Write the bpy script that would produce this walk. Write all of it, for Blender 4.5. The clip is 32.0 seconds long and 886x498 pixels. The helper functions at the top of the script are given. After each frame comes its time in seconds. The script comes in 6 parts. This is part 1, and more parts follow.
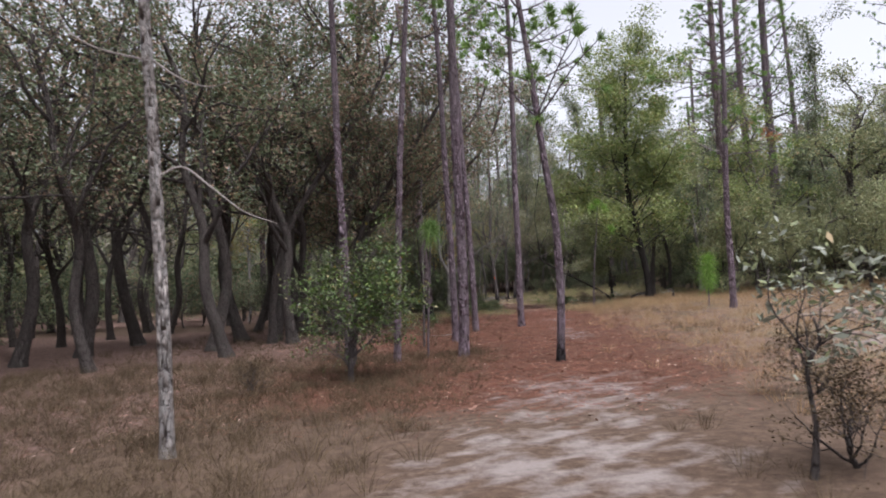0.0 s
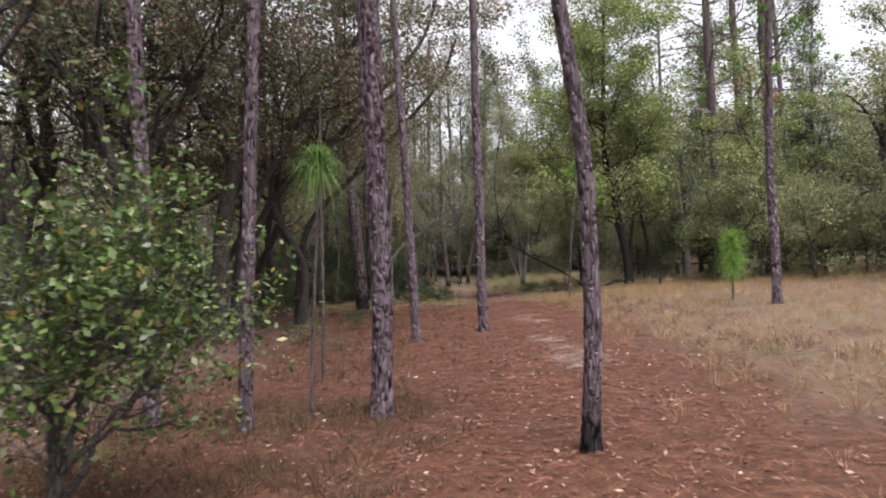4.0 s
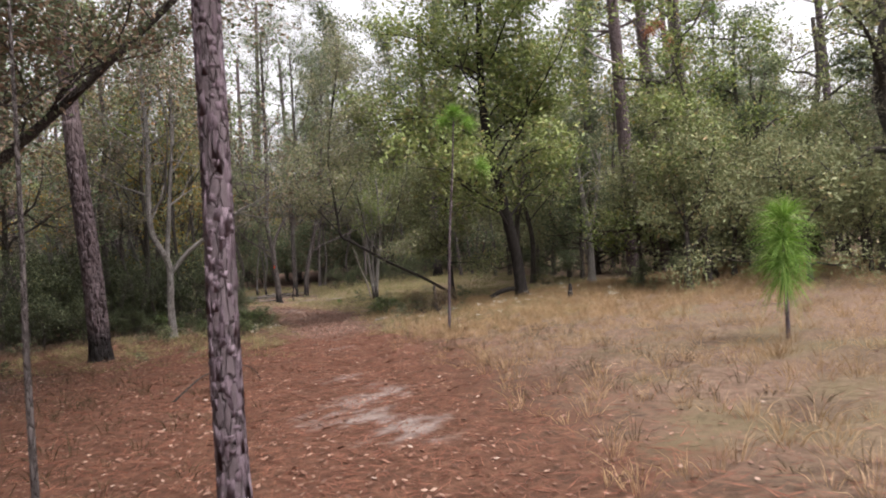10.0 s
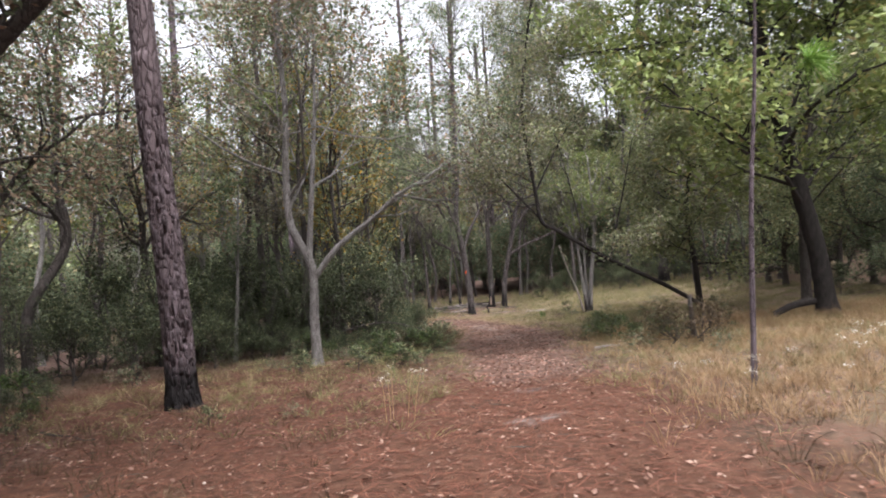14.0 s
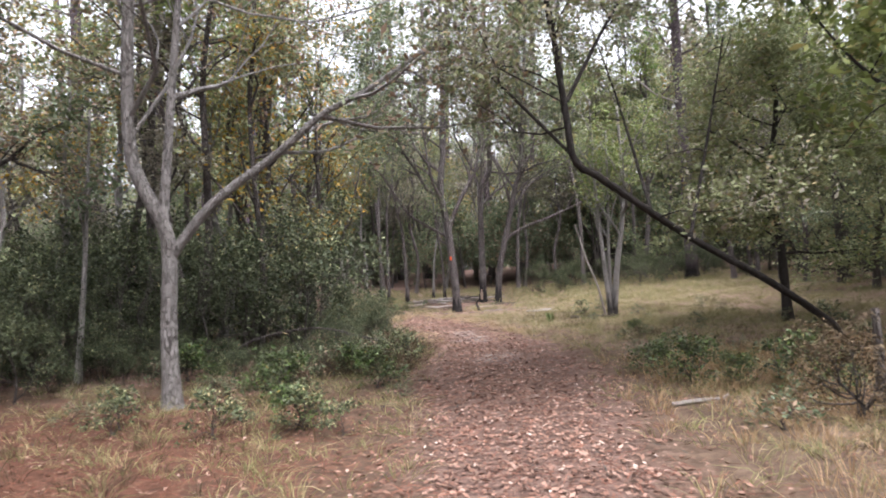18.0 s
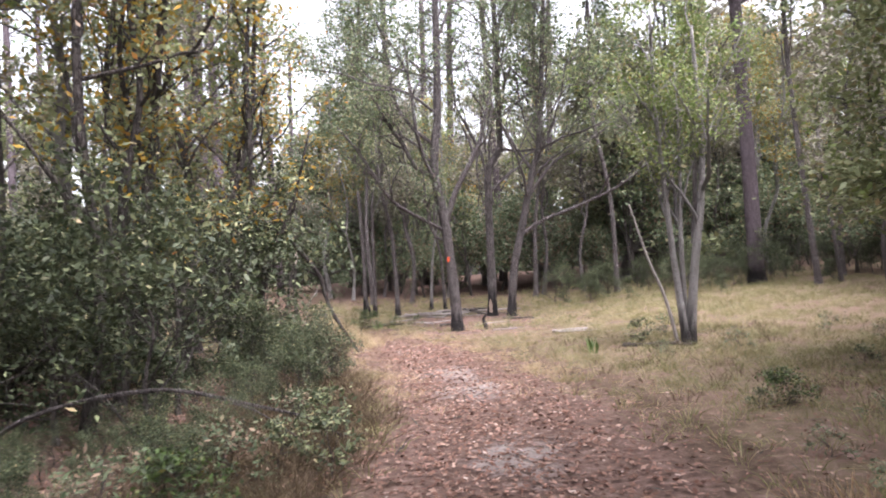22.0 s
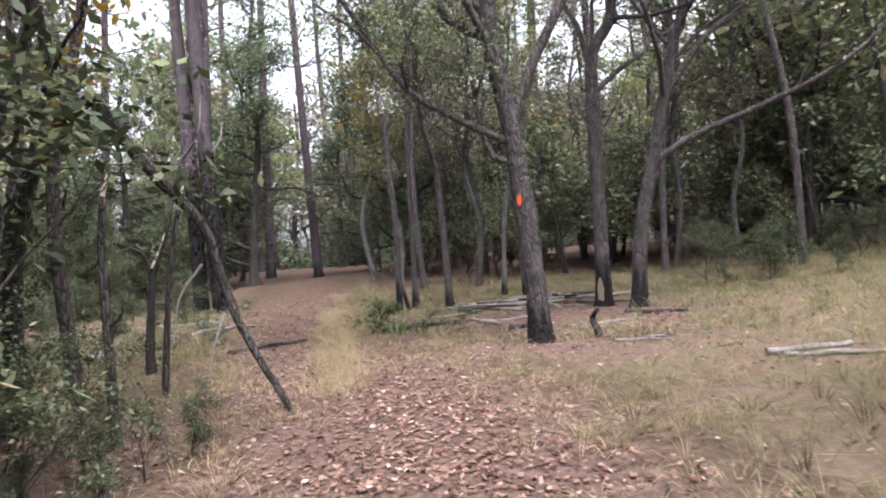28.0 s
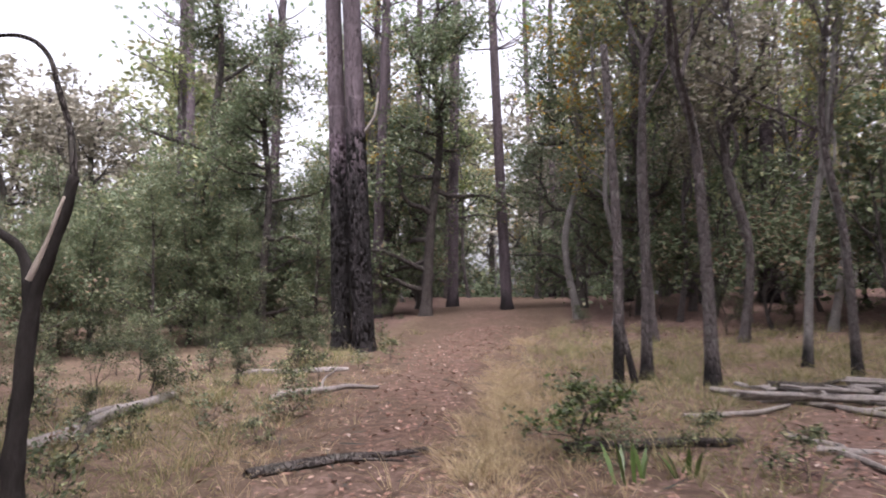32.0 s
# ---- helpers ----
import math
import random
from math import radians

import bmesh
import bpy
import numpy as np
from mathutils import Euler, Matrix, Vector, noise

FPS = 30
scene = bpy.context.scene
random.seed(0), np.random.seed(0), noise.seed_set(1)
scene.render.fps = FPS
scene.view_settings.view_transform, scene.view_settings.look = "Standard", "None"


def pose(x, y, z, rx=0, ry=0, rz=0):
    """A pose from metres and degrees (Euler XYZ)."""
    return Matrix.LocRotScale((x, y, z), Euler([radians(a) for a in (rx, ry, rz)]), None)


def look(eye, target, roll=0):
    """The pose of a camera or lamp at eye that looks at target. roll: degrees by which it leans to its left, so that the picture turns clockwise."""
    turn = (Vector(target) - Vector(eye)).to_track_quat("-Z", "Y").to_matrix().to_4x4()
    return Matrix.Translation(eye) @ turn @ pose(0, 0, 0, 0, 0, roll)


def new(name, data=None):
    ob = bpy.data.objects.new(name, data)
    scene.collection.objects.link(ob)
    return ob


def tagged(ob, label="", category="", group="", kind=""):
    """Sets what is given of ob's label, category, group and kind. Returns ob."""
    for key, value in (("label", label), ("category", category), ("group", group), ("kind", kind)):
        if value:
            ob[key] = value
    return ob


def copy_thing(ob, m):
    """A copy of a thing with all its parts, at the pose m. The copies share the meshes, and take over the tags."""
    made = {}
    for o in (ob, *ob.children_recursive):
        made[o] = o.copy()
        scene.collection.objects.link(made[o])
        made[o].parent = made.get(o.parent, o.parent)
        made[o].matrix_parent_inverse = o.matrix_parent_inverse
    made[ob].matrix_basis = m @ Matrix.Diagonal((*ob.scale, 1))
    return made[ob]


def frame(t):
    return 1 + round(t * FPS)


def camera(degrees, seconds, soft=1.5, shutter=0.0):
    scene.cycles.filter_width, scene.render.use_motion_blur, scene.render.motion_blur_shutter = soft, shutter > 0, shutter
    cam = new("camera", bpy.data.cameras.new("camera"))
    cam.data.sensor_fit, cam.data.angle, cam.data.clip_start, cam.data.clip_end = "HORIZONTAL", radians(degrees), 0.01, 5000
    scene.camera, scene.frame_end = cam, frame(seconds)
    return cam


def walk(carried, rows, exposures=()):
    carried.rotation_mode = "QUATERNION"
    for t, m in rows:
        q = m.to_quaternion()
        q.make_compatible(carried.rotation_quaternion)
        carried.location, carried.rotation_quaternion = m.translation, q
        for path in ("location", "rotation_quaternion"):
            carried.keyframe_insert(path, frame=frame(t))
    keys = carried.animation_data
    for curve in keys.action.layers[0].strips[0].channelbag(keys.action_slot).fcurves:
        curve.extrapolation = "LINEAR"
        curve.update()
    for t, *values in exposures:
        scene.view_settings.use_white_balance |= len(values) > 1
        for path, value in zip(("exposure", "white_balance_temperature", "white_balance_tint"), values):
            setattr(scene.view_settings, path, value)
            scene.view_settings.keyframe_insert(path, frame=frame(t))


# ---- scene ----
cam = camera(64.0, 32.0, soft=1.9, shutter=0.35)
PATH = [
    (0, (3.304, 1.932, 1.192), (3.092, 3.917, 1.3), -1.8),
    (0.5, (3.237, 2.751, 1.19), (3.032, 4.738, 1.294), -2.0),
    (1, (3.184, 3.57, 1.184), (2.972, 5.556, 1.287), -2.3),
    (1.5, (3.176, 4.401, 1.182), (2.997, 6.39, 1.279), -2.6),
    (2, (3.129, 5.236, 1.187), (2.943, 7.226, 1.268), -2.8),
    (2.5, (3.107, 6.063, 1.212), (2.973, 8.057, 1.291), -2.4),
    (3, (3.078, 6.89, 1.24), (2.964, 8.885, 1.31), -2.4),
    (3.5, (3.109, 7.724, 1.262), (3.035, 9.722, 1.327), -1.8),
    (4, (3.087, 8.557, 1.28), (3.01, 10.555, 1.333), -1.5),
    (4.5, (3.136, 9.401, 1.306), (3.071, 11.4, 1.357), -1.3),
    (6.5, (2.93, 12.671, 1.419), (2.891, 14.67, 1.462), -1.3),
    (7, (2.915, 13.476, 1.431), (2.943, 15.475, 1.481), -2.2),
    (7.5, (3.011, 14.279, 1.438), (3.177, 16.272, 1.494), -2.8),
    (8, (3.177, 15.09, 1.447), (3.431, 17.073, 1.487), -2.8),
    (8.5, (3.409, 15.875, 1.452), (3.713, 17.851, 1.508), -3.4),
    (9, (3.604, 16.665, 1.453), (3.939, 18.636, 1.496), -3.4),
    (9.5, (3.804, 17.474, 1.475), (4.156, 19.442, 1.52), -3.4),
    (10, (3.905, 18.303, 1.461), (4.239, 20.275, 1.504), -3.2),
    (10.5, (4.035, 19.12, 1.47), (4.359, 21.093, 1.512), -3.2),
    (11, (4.1, 19.927, 1.464), (4.371, 21.908, 1.522), -3.4),
    (11.5, (4.194, 20.762, 1.449), (4.435, 22.746, 1.51), -3.6),
    (12, (4.263, 21.605, 1.431), (4.367, 23.601, 1.509), -3.6),
    (12.5, (4.304, 22.437, 1.415), (4.407, 24.433, 1.494), -3.4),
    (13, (4.289, 23.271, 1.4), (4.283, 25.269, 1.482), -3.5),
    (13.5, (4.236, 24.108, 1.379), (4.1, 26.102, 1.469), -3.2),
    (14, (4.14, 24.946, 1.351), (3.903, 26.93, 1.449), -3.3),
    (14.5, (4.078, 25.792, 1.33), (3.83, 27.775, 1.425), -2.9),
    (16.5, (3.878, 28.857, 1.344), (3.647, 30.843, 1.395), -2.4),
    (17, (3.872, 29.684, 1.36), (3.658, 31.671, 1.426), -1.6),
    (17.5, (3.905, 30.545, 1.352), (3.698, 32.532, 1.426), -1.6),
    (18, (3.883, 31.387, 1.343), (3.659, 33.374, 1.407), -1.7),
    (18.5, (3.864, 32.213, 1.359), (3.637, 34.199, 1.423), -1.4),
    (19, (3.814, 33.017, 1.365), (3.573, 35.002, 1.43), -1.2),
    (19.5, (3.803, 33.81, 1.374), (3.568, 35.796, 1.437), -1.2),
    (20, (3.775, 34.575, 1.377), (3.531, 36.559, 1.439), -1.2),
    (20.5, (3.757, 35.313, 1.382), (3.507, 37.297, 1.437), -1.3),
    (21, (3.698, 36.057, 1.373), (3.439, 38.039, 1.438), -1.3),
    (21.5, (3.643, 36.797, 1.357), (3.387, 38.779, 1.429), -1.5),
    (22, (3.606, 37.526, 1.342), (3.351, 39.508, 1.421), -2.0),
    (22.5, (3.592, 38.242, 1.325), (3.348, 40.225, 1.4), -2.2),
    (23, (3.574, 38.964, 1.309), (3.348, 40.95, 1.381), -1.9),
    (23.5, (3.542, 39.71, 1.297), (3.333, 41.697, 1.389), -1.4),
    (24, (3.506, 40.473, 1.278), (3.243, 42.453, 1.372), -1.6),
    (24.5, (3.485, 41.229, 1.267), (3.217, 43.209, 1.36), -2.0),
    (26.5, (3.27, 44.272, 1.035), (2.946, 46.245, 1.104), -3.7),
    (27, (3.142, 45.022, 1.029), (2.736, 46.98, 1.082), -3.5),
    (27.5, (2.962, 45.768, 1.045), (2.529, 47.72, 1.092), -3.4),
    (28, (2.759, 46.483, 1.06), (2.249, 48.417, 1.094), -3.2),
    (28.5, (2.523, 47.196, 1.065), (2.0, 49.126, 1.113), -3.1),
    (29, (2.317, 47.918, 1.079), (1.747, 49.833, 1.151), -2.9),
    (29.5, (2.113, 48.657, 1.078), (1.544, 50.573, 1.167), -2.4),
    (30, (1.895, 49.386, 1.081), (1.245, 51.271, 1.237), -1.8),
    (30.5, (1.651, 50.111, 1.092), (0.996, 51.993, 1.261), -0.8),
    (31, (1.335, 50.833, 1.077), (0.571, 52.674, 1.243), 0.3),
    (31.5, (0.947, 51.615, 1.08), (0.038, 53.392, 1.213), 0.9),
    (32, (0.599, 52.396, 1.094), (-0.437, 54.102, 1.228), 0.2),
]
walk(cam, [(t, look(eye, target, roll)) for t, eye, target, roll in PATH],
     exposures=[(0, 1.2, 6100, 16), (3, 1.3, 6300, 16), (7, 1.82, 6550, 15), (8, 1.58, 6600, 15), (10, 1.58, 6600, 15), (14, 1.85, 6250, 14), (18, 2.25, 6150, 15), (20, 2.42, 6050, 19), (23, 2.58, 6100, 19), (24, 1.98, 5950, 20), (28, 2.12, 5950, 15), (30, 1.6, 6150, 18), (31, 1.7, 6200, 20), (32, 1.95, 6150, 22)])

# ==== place ====
# ---- light: an overcast sky, a wide soft sun high behind on the right ----
SUN_UP, SUN_ROUND = 66.0, 145.0
world = bpy.data.worlds.new("overcast")
scene.world = world
world.use_nodes = True
wn, wl = world.node_tree.nodes, world.node_tree.links
sky = wn.new("ShaderNodeTexSky")
sky.sky_type = 'NISHITA'
sky.sun_disc = False
sky.sun_elevation, sky.sun_rotation = radians(SUN_UP), radians(SUN_ROUND)
sky.air_density, sky.dust_density, sky.ozone_density = 1.0, 5.0, 1.0
grey = wn.new("ShaderNodeHueSaturation")
grey.inputs["Saturation"].default_value = 0.12
wl.new(sky.outputs[0], grey.inputs["Color"])
wl.new(grey.outputs[0], wn["Background"].inputs[0])
wn["Background"].inputs[1].default_value = 0.13
sun = new("sun", bpy.data.lights.new("sun", 'SUN'))
sun.data.energy, sun.data.angle, sun.data.color = 1.4, radians(35), (1.0, 0.96, 0.9)
sun.matrix_world = pose(0, 30, 40, 90 - SUN_UP, 0, 180 - SUN_ROUND)


# ---- materials ----
def rgb(c):
    return (c[0], c[1], c[2], 1.0)


class Nodes:
    """A short way to write a node material."""

    def __init__(self, name):
        self.mat = bpy.data.materials.new(name)
        self.mat.use_nodes = True
        self.tree = self.mat.node_tree
        self.bsdf = self.tree.nodes["Principled BSDF"]
        self.out = self.tree.nodes["Material Output"]

    def add(self, kind, **values):
        node = self.tree.nodes.new("ShaderNode" + kind)
        for key, value in values.items():
            if key == "op":
                node.operation = value
            elif key == "blend":
                node.data_type, node.blend_type = 'RGBA', value
            else:
                node.inputs[key].default_value = value
        return node

    def link(self, a, b):
        self.tree.links.new(a, b)

    def noise(self, scale, detail=4.0, rough=0.6, stretch=(1, 1, 1), distort=0.0):
        at = self.add("TexCoord")
        turn = self.add("Mapping")
        turn.inputs["Scale"].default_value = stretch
        self.link(at.outputs["Object"], turn.inputs["Vector"])
        tex = self.add("TexNoise", Scale=scale, Detail=detail, Roughness=rough, Distortion=distort)
        self.link(turn.outputs[0], tex.inputs["Vector"])
        return tex.outputs["Fac"]

    def ramp(self, fac, stops):
        node = self.add("ValToRGB")
        el = node.color_ramp.elements
        while len(el) < len(stops):
            el.new(0.5)
        for e, (p, c) in zip(el, stops):
            e.position, e.color = p, rgb(c)
        self.link(fac, node.inputs["Fac"])
        return node.outputs["Color"]

    def mix(self, fac, a, b, blend='MIX'):
        node = self.add("Mix", blend=blend)
        node.clamp_factor = True
        for value, slot in ((fac, 0), (a, 6), (b, 7)):
            if isinstance(value, (int, float)):
                node.inputs[slot].default_value = value
            elif isinstance(value, tuple):
                node.inputs[slot].default_value = rgb(value)
            else:
                self.link(value, node.inputs[slot])
        return node.outputs[2]

    def math(self, op, a, b=0.0):
        node = self.add("Math", op=op)
        for value, slot in ((a, 0), (b, 1)):
            if isinstance(value, (int, float)):
                node.inputs[slot].default_value = value
            else:
                self.link(value, node.inputs[slot])
        return node.outputs[0]

    def attr(self, name):
        node = self.add("Attribute")
        node.attribute_name = name
        return node.outputs["Fac"]

    def bump(self, fac, strength=0.4, distance=0.02):
        node = self.add("Bump", Strength=strength, Distance=distance)
        self.link(fac, node.inputs["Height"])
        self.link(node.outputs[0], self.bsdf.inputs["Normal"])

    def done(self, colour, rough=0.85, spec=0.2):
        self.link(colour, self.bsdf.inputs["Base Color"])
        self.bsdf.inputs["Roughness"].default_value = rough
        self.bsdf.inputs["Specular IOR Level"].default_value = spec
        return self.mat


def bark_material(name, dark, mid, light, furrow, stretch=(1, 1, 0.35), scale=18.0, moss=None, crack=0.0, deep=0.16):
    """Bark: grain along the stem, patches of lichen, darker furrows where the relief is deep."""
    n = Nodes(name)
    fine = n.noise(scale, 6.0, 0.7, stretch)
    base = n.ramp(fine, [(0.28, dark), (0.5, mid), (0.74, light)])
    big = n.noise(1.7, 3.0, 0.55, (1, 1, 0.6))
    base = n.mix(n.math('MULTIPLY', big, 0.55), base, light)
    if moss:
        spots = n.ramp(n.noise(5.0, 5.0, 0.65), [(0.52, (0, 0, 0)), (0.62, (1, 1, 1))])
        base = n.mix(n.math('MULTIPLY', spots, 0.6), base, moss)
    base = n.mix(n.math('SUBTRACT', 1.0, n.attr("plate")), base, furrow)
    height = n.noise(scale * 2.2, 6.0, 0.75, stretch)
    if crack:
        at = n.add("TexCoord")
        turn = n.add("Mapping")
        turn.inputs["Scale"].default_value = (1, 1, 0.24)
        n.link(at.outputs["Object"], turn.inputs["Vector"])
        bend = n.add("TexNoise", Scale=crack * 1.1, Detail=5.0)
        n.link(turn.outputs[0], bend.inputs["Vector"])
        warp = n.add("VectorMath", op='MULTIPLY_ADD')
        n.link(bend.outputs["Color"], warp.inputs[0])
        warp.inputs[1].default_value = (1.3 / crack, 1.3 / crack, 1.0 / crack)
        n.link(turn.outputs[0], warp.inputs[2])
        cells = n.add("TexVoronoi", Scale=crack)
        cells.feature = 'DISTANCE_TO_EDGE'
        n.link(warp.outputs[0], cells.inputs["Vector"])
        tone = n.add("TexVoronoi", Scale=crack)
        n.link(warp.outputs[0], tone.inputs["Vector"])
        one = n.add("SeparateColor")
        n.link(tone.outputs["Color"], one.inputs[0])
        base = n.mix(n.math('MULTIPLY', one.outputs[0], 0.55), base, light)
        gap = n.ramp(cells.outputs["Distance"], [(0.0, (0, 0, 0)), (deep, (1, 1, 1))])
        worn = n.math('ADD', gap, n.math('MULTIPLY', n.noise(14.0, 5.0, 0.7), 0.95))
        base = n.mix(worn, furrow, base)
        height = n.math('ADD', n.math('MULTIPLY', height, 0.4), n.math('ADD', gap, n.math('MULTIPLY', one.outputs[0], 0.5)))
    base = n.mix(n.attr("char"), base, (0.018, 0.016, 0.016))
    tint = n.add("ObjectInfo")
    base = n.mix(n.math('MULTIPLY', tint.outputs["Random"], 0.3), base, dark)
    n.bump(height, 0.95, 0.03)
    return n.done(base, 0.9, 0.15)


def leaf_material(name, stops, glow=0.35, rough=0.55, spec=0.3):
    """Leaves: every leaf its own tone, some light passing through."""
    n = Nodes(name)
    one = n.add("NewGeometry")
    col = n.ramp(one.outputs["Random Per Island"], stops)
    big = n.noise(0.9, 3.0, 0.6)
    col = n.mix(n.ramp(big, [(0.4, (0, 0, 0)), (0.65, (0.5, 0.5, 0.5))]), col, stops[0][1])
    own = n.add("ObjectInfo")
    col = n.mix(n.math('MULTIPLY', own.outputs["Random"], 0.3), col, stops[-2][1])
    n.done(col, rough, spec)
    through_leaf = n.add("BsdfTranslucent")
    n.link(col, through_leaf.inputs["Color"])
    both = n.add("MixShader", Fac=0.6 * glow)
    n.link(n.bsdf.outputs[0], both.inputs[1])
    n.link(through_leaf.outputs[0], both.inputs[2])
    n.link(both.outputs[0], n.out.inputs["Surface"])
    return n.mat


BARK_PINE = bark_material("pine_bark", (0.041, 0.030, 0.033), (0.087, 0.066, 0.073), (0.157, 0.127, 0.141), (0.024, 0.018, 0.018), crack=19.0, deep=0.1)
BARK_RED = bark_material("red_pine_bark", (0.059, 0.042, 0.044), (0.110, 0.080, 0.082), (0.173, 0.137, 0.147), (0.024, 0.017, 0.017), crack=13.0)
BARK_OAK = bark_material("dark_oak_bark", (0.029, 0.024, 0.022), (0.061, 0.051, 0.047), (0.111, 0.095, 0.088), (0.013, 0.010, 0.009), moss=(0.085, 0.085, 0.072), crack=22.0)
BARK_GREY = bark_material("grey_oak_bark", (0.042, 0.033, 0.033), (0.093, 0.077, 0.074), (0.166, 0.144, 0.142), (0.020, 0.018, 0.017), moss=(0.196, 0.190, 0.173), crack=30.0, deep=0.22)
BARK_PALE = bark_material("pale_lichen_bark", (0.101, 0.090, 0.082), (0.172, 0.156, 0.148), (0.265, 0.250, 0.242), (0.070, 0.058, 0.051), moss=(0.312, 0.304, 0.289), crack=34.0, deep=0.1)
BARK_BLACK = bark_material("charred_bark", (0.014, 0.012, 0.011), (0.032, 0.027, 0.025), (0.063, 0.055, 0.052), (0.008, 0.007, 0.007))
WOOD_GREY = bark_material("weathered_dead_wood", (0.09, 0.075, 0.068), (0.23, 0.2, 0.185), (0.42, 0.385, 0.36), (0.04, 0.05, 0.045), stretch=(1, 1, 0.12), scale=26.0)
WOOD_BARE = bark_material("bare_pale_wood", (0.33, 0.27, 0.23), (0.5, 0.42, 0.36), (0.62, 0.55, 0.48), (0.2, 0.15, 0.12), stretch=(1, 1, 0.1), scale=24.0)


def flake_material(name, stops, edge):
    """Loose bark scales: each its own tone, with fine upright grain."""
    n = Nodes(name)
    one = n.add("NewGeometry")
    col = n.ramp(one.outputs["Random Per Island"], stops)
    grain = n.noise(55.0, 6.0, 0.75, (1, 1, 0.3))
    col = n.mix(n.ramp(grain, [(0.35, (0.75, 0.75, 0.75)), (0.6, (0, 0, 0))]), col, edge)
    cloud = n.ramp(n.noise(9.0, 5.0, 0.65, (1, 1, 0.35)), [(0.35, edge), (0.55, stops[1][1]), (0.7, stops[-1][1])])
    col = n.mix(0.55, col, cloud)
    col = n.mix(n.attr("char"), col, (0.016, 0.014, 0.014))
    n.bump(n.noise(70.0, 6.0, 0.75, (1, 1, 0.35)), 0.9, 0.012)
    return n.done(col, 0.92, 0.12)


FLAKE_PINE = flake_material("pine_bark_scale", [(0.0, (0.100, 0.073, 0.087)), (0.5, (0.140, 0.107, 0.127)), (0.85, (0.188, 0.145, 0.173)), (1.0, (0.254, 0.203, 0.235))], (0.066, 0.045, 0.053))
FLAKE_RED = flake_material("red_pine_bark_scale", [(0.0, (0.053, 0.039, 0.041)), (0.5, (0.106, 0.081, 0.088)), (1.0, (0.167, 0.138, 0.151))], (0.038, 0.029, 0.029))
FLAKE_PALE = flake_material("pale_bark_scale", [(0.0, (0.128, 0.112, 0.104)), (0.5, (0.216, 0.192, 0.180)), (1.0, (0.320, 0.296, 0.280))], (0.104, 0.088, 0.080))
LEAF_DARK = leaf_material("dark_oak_leaf", [(0.0, (0.06, 0.085, 0.046)), (0.55, (0.112, 0.145, 0.076)), (0.85, (0.185, 0.21, 0.125)), (1.0, (0.260, 0.176, 0.120))], 0.5)
LEAF_BROWN = leaf_material("dry_brown_leaf", [(0.0, (0.119, 0.082, 0.058)), (0.5, (0.216, 0.153, 0.109)), (1.0, (0.356, 0.262, 0.183))], 0.4, 0.8)
LEAF_GREEN = leaf_material("green_oak_leaf", [(0.0, (0.097, 0.132, 0.040)), (0.5, (0.176, 0.234, 0.071)), (0.85, (0.264, 0.306, 0.109)), (1.0, (0.342, 0.247, 0.100))], 0.55)
LEAF_OLIVE = leaf_material("olive_leaf", [(0.0, (0.115, 0.135, 0.064)), (0.5, (0.21, 0.24, 0.118)), (0.85, (0.32, 0.335, 0.185)), (1.0, (0.376, 0.25, 0.138))], 0.52)
LEAF_BLUE = leaf_material("blue_green_shrub_leaf", [(0.0, (0.021, 0.032, 0.015)), (0.5, (0.045, 0.058, 0.027)), (0.9, (0.087, 0.101, 0.050)), (1.0, (0.167, 0.158, 0.088))], 0.4)
LEAF_BUSH = leaf_material("glossy_bush_leaf", [(0.0, (0.024, 0.045, 0.010)), (0.5, (0.055, 0.098, 0.022)), (0.9, (0.103, 0.150, 0.038)), (1.0, (0.238, 0.150, 0.033))], 0.35, 0.4, 0.4)
LEAF_WINTER = leaf_material("grey_brown_winter_leaf", [(0.0, (0.13, 0.115, 0.085)), (0.5, (0.23, 0.215, 0.165)), (1.0, (0.36, 0.33, 0.27))], 0.55)
LEAF_GOLD = leaf_material("autumn_leaf", [(0.0, (0.180, 0.144, 0.027)), (0.35, (0.360, 0.243, 0.036)), (0.75, (0.435, 0.258, 0.047)), (1.0, (0.414, 0.155, 0.047))], 0.5)
LEAF_SILVER = leaf_material("silvery_scrub_leaf", [(0.0, (0.11, 0.125, 0.09)), (0.6, (0.2, 0.215, 0.17)), (1.0, (0.3, 0.31, 0.26))], 0.3)
NEEDLE = leaf_material("pine_needle", [(0.0, (0.058, 0.111, 0.026)), (0.5, (0.124, 0.215, 0.049)), (1.0, (0.234, 0.338, 0.091))], 0.4)
NEEDLE_YOUNG = leaf_material("young_pine_needle", [(0.0, (0.08, 0.17, 0.025)), (0.5, (0.16, 0.29, 0.045)), (1.0, (0.28, 0.42, 0.1))], 0.45)
NEEDLE_DEAD = leaf_material("dead_pine_needle", [(0.0, (0.2, 0.07, 0.03)), (1.0, (0.38, 0.17, 0.08))], 0.35)
STRAW = leaf_material("dry_grass", [(0.0, (0.176, 0.110, 0.058)), (0.5, (0.320, 0.212, 0.114)), (1.0, (0.474, 0.340, 0.202))], 0.35, 0.7)
PALE_STRAW = leaf_material("pale_dry_grass", [(0.0, (0.22, 0.165, 0.09)), (0.5, (0.38, 0.295, 0.17)), (1.0, (0.52, 0.42, 0.27))], 0.35, 0.7)
RUST = leaf_material("rusty_grass", [(0.0, (0.042, 0.028, 0.015)), (0.5, (0.083, 0.058, 0.032)), (1.0, (0.150, 0.112, 0.066))], 0.3, 0.8)
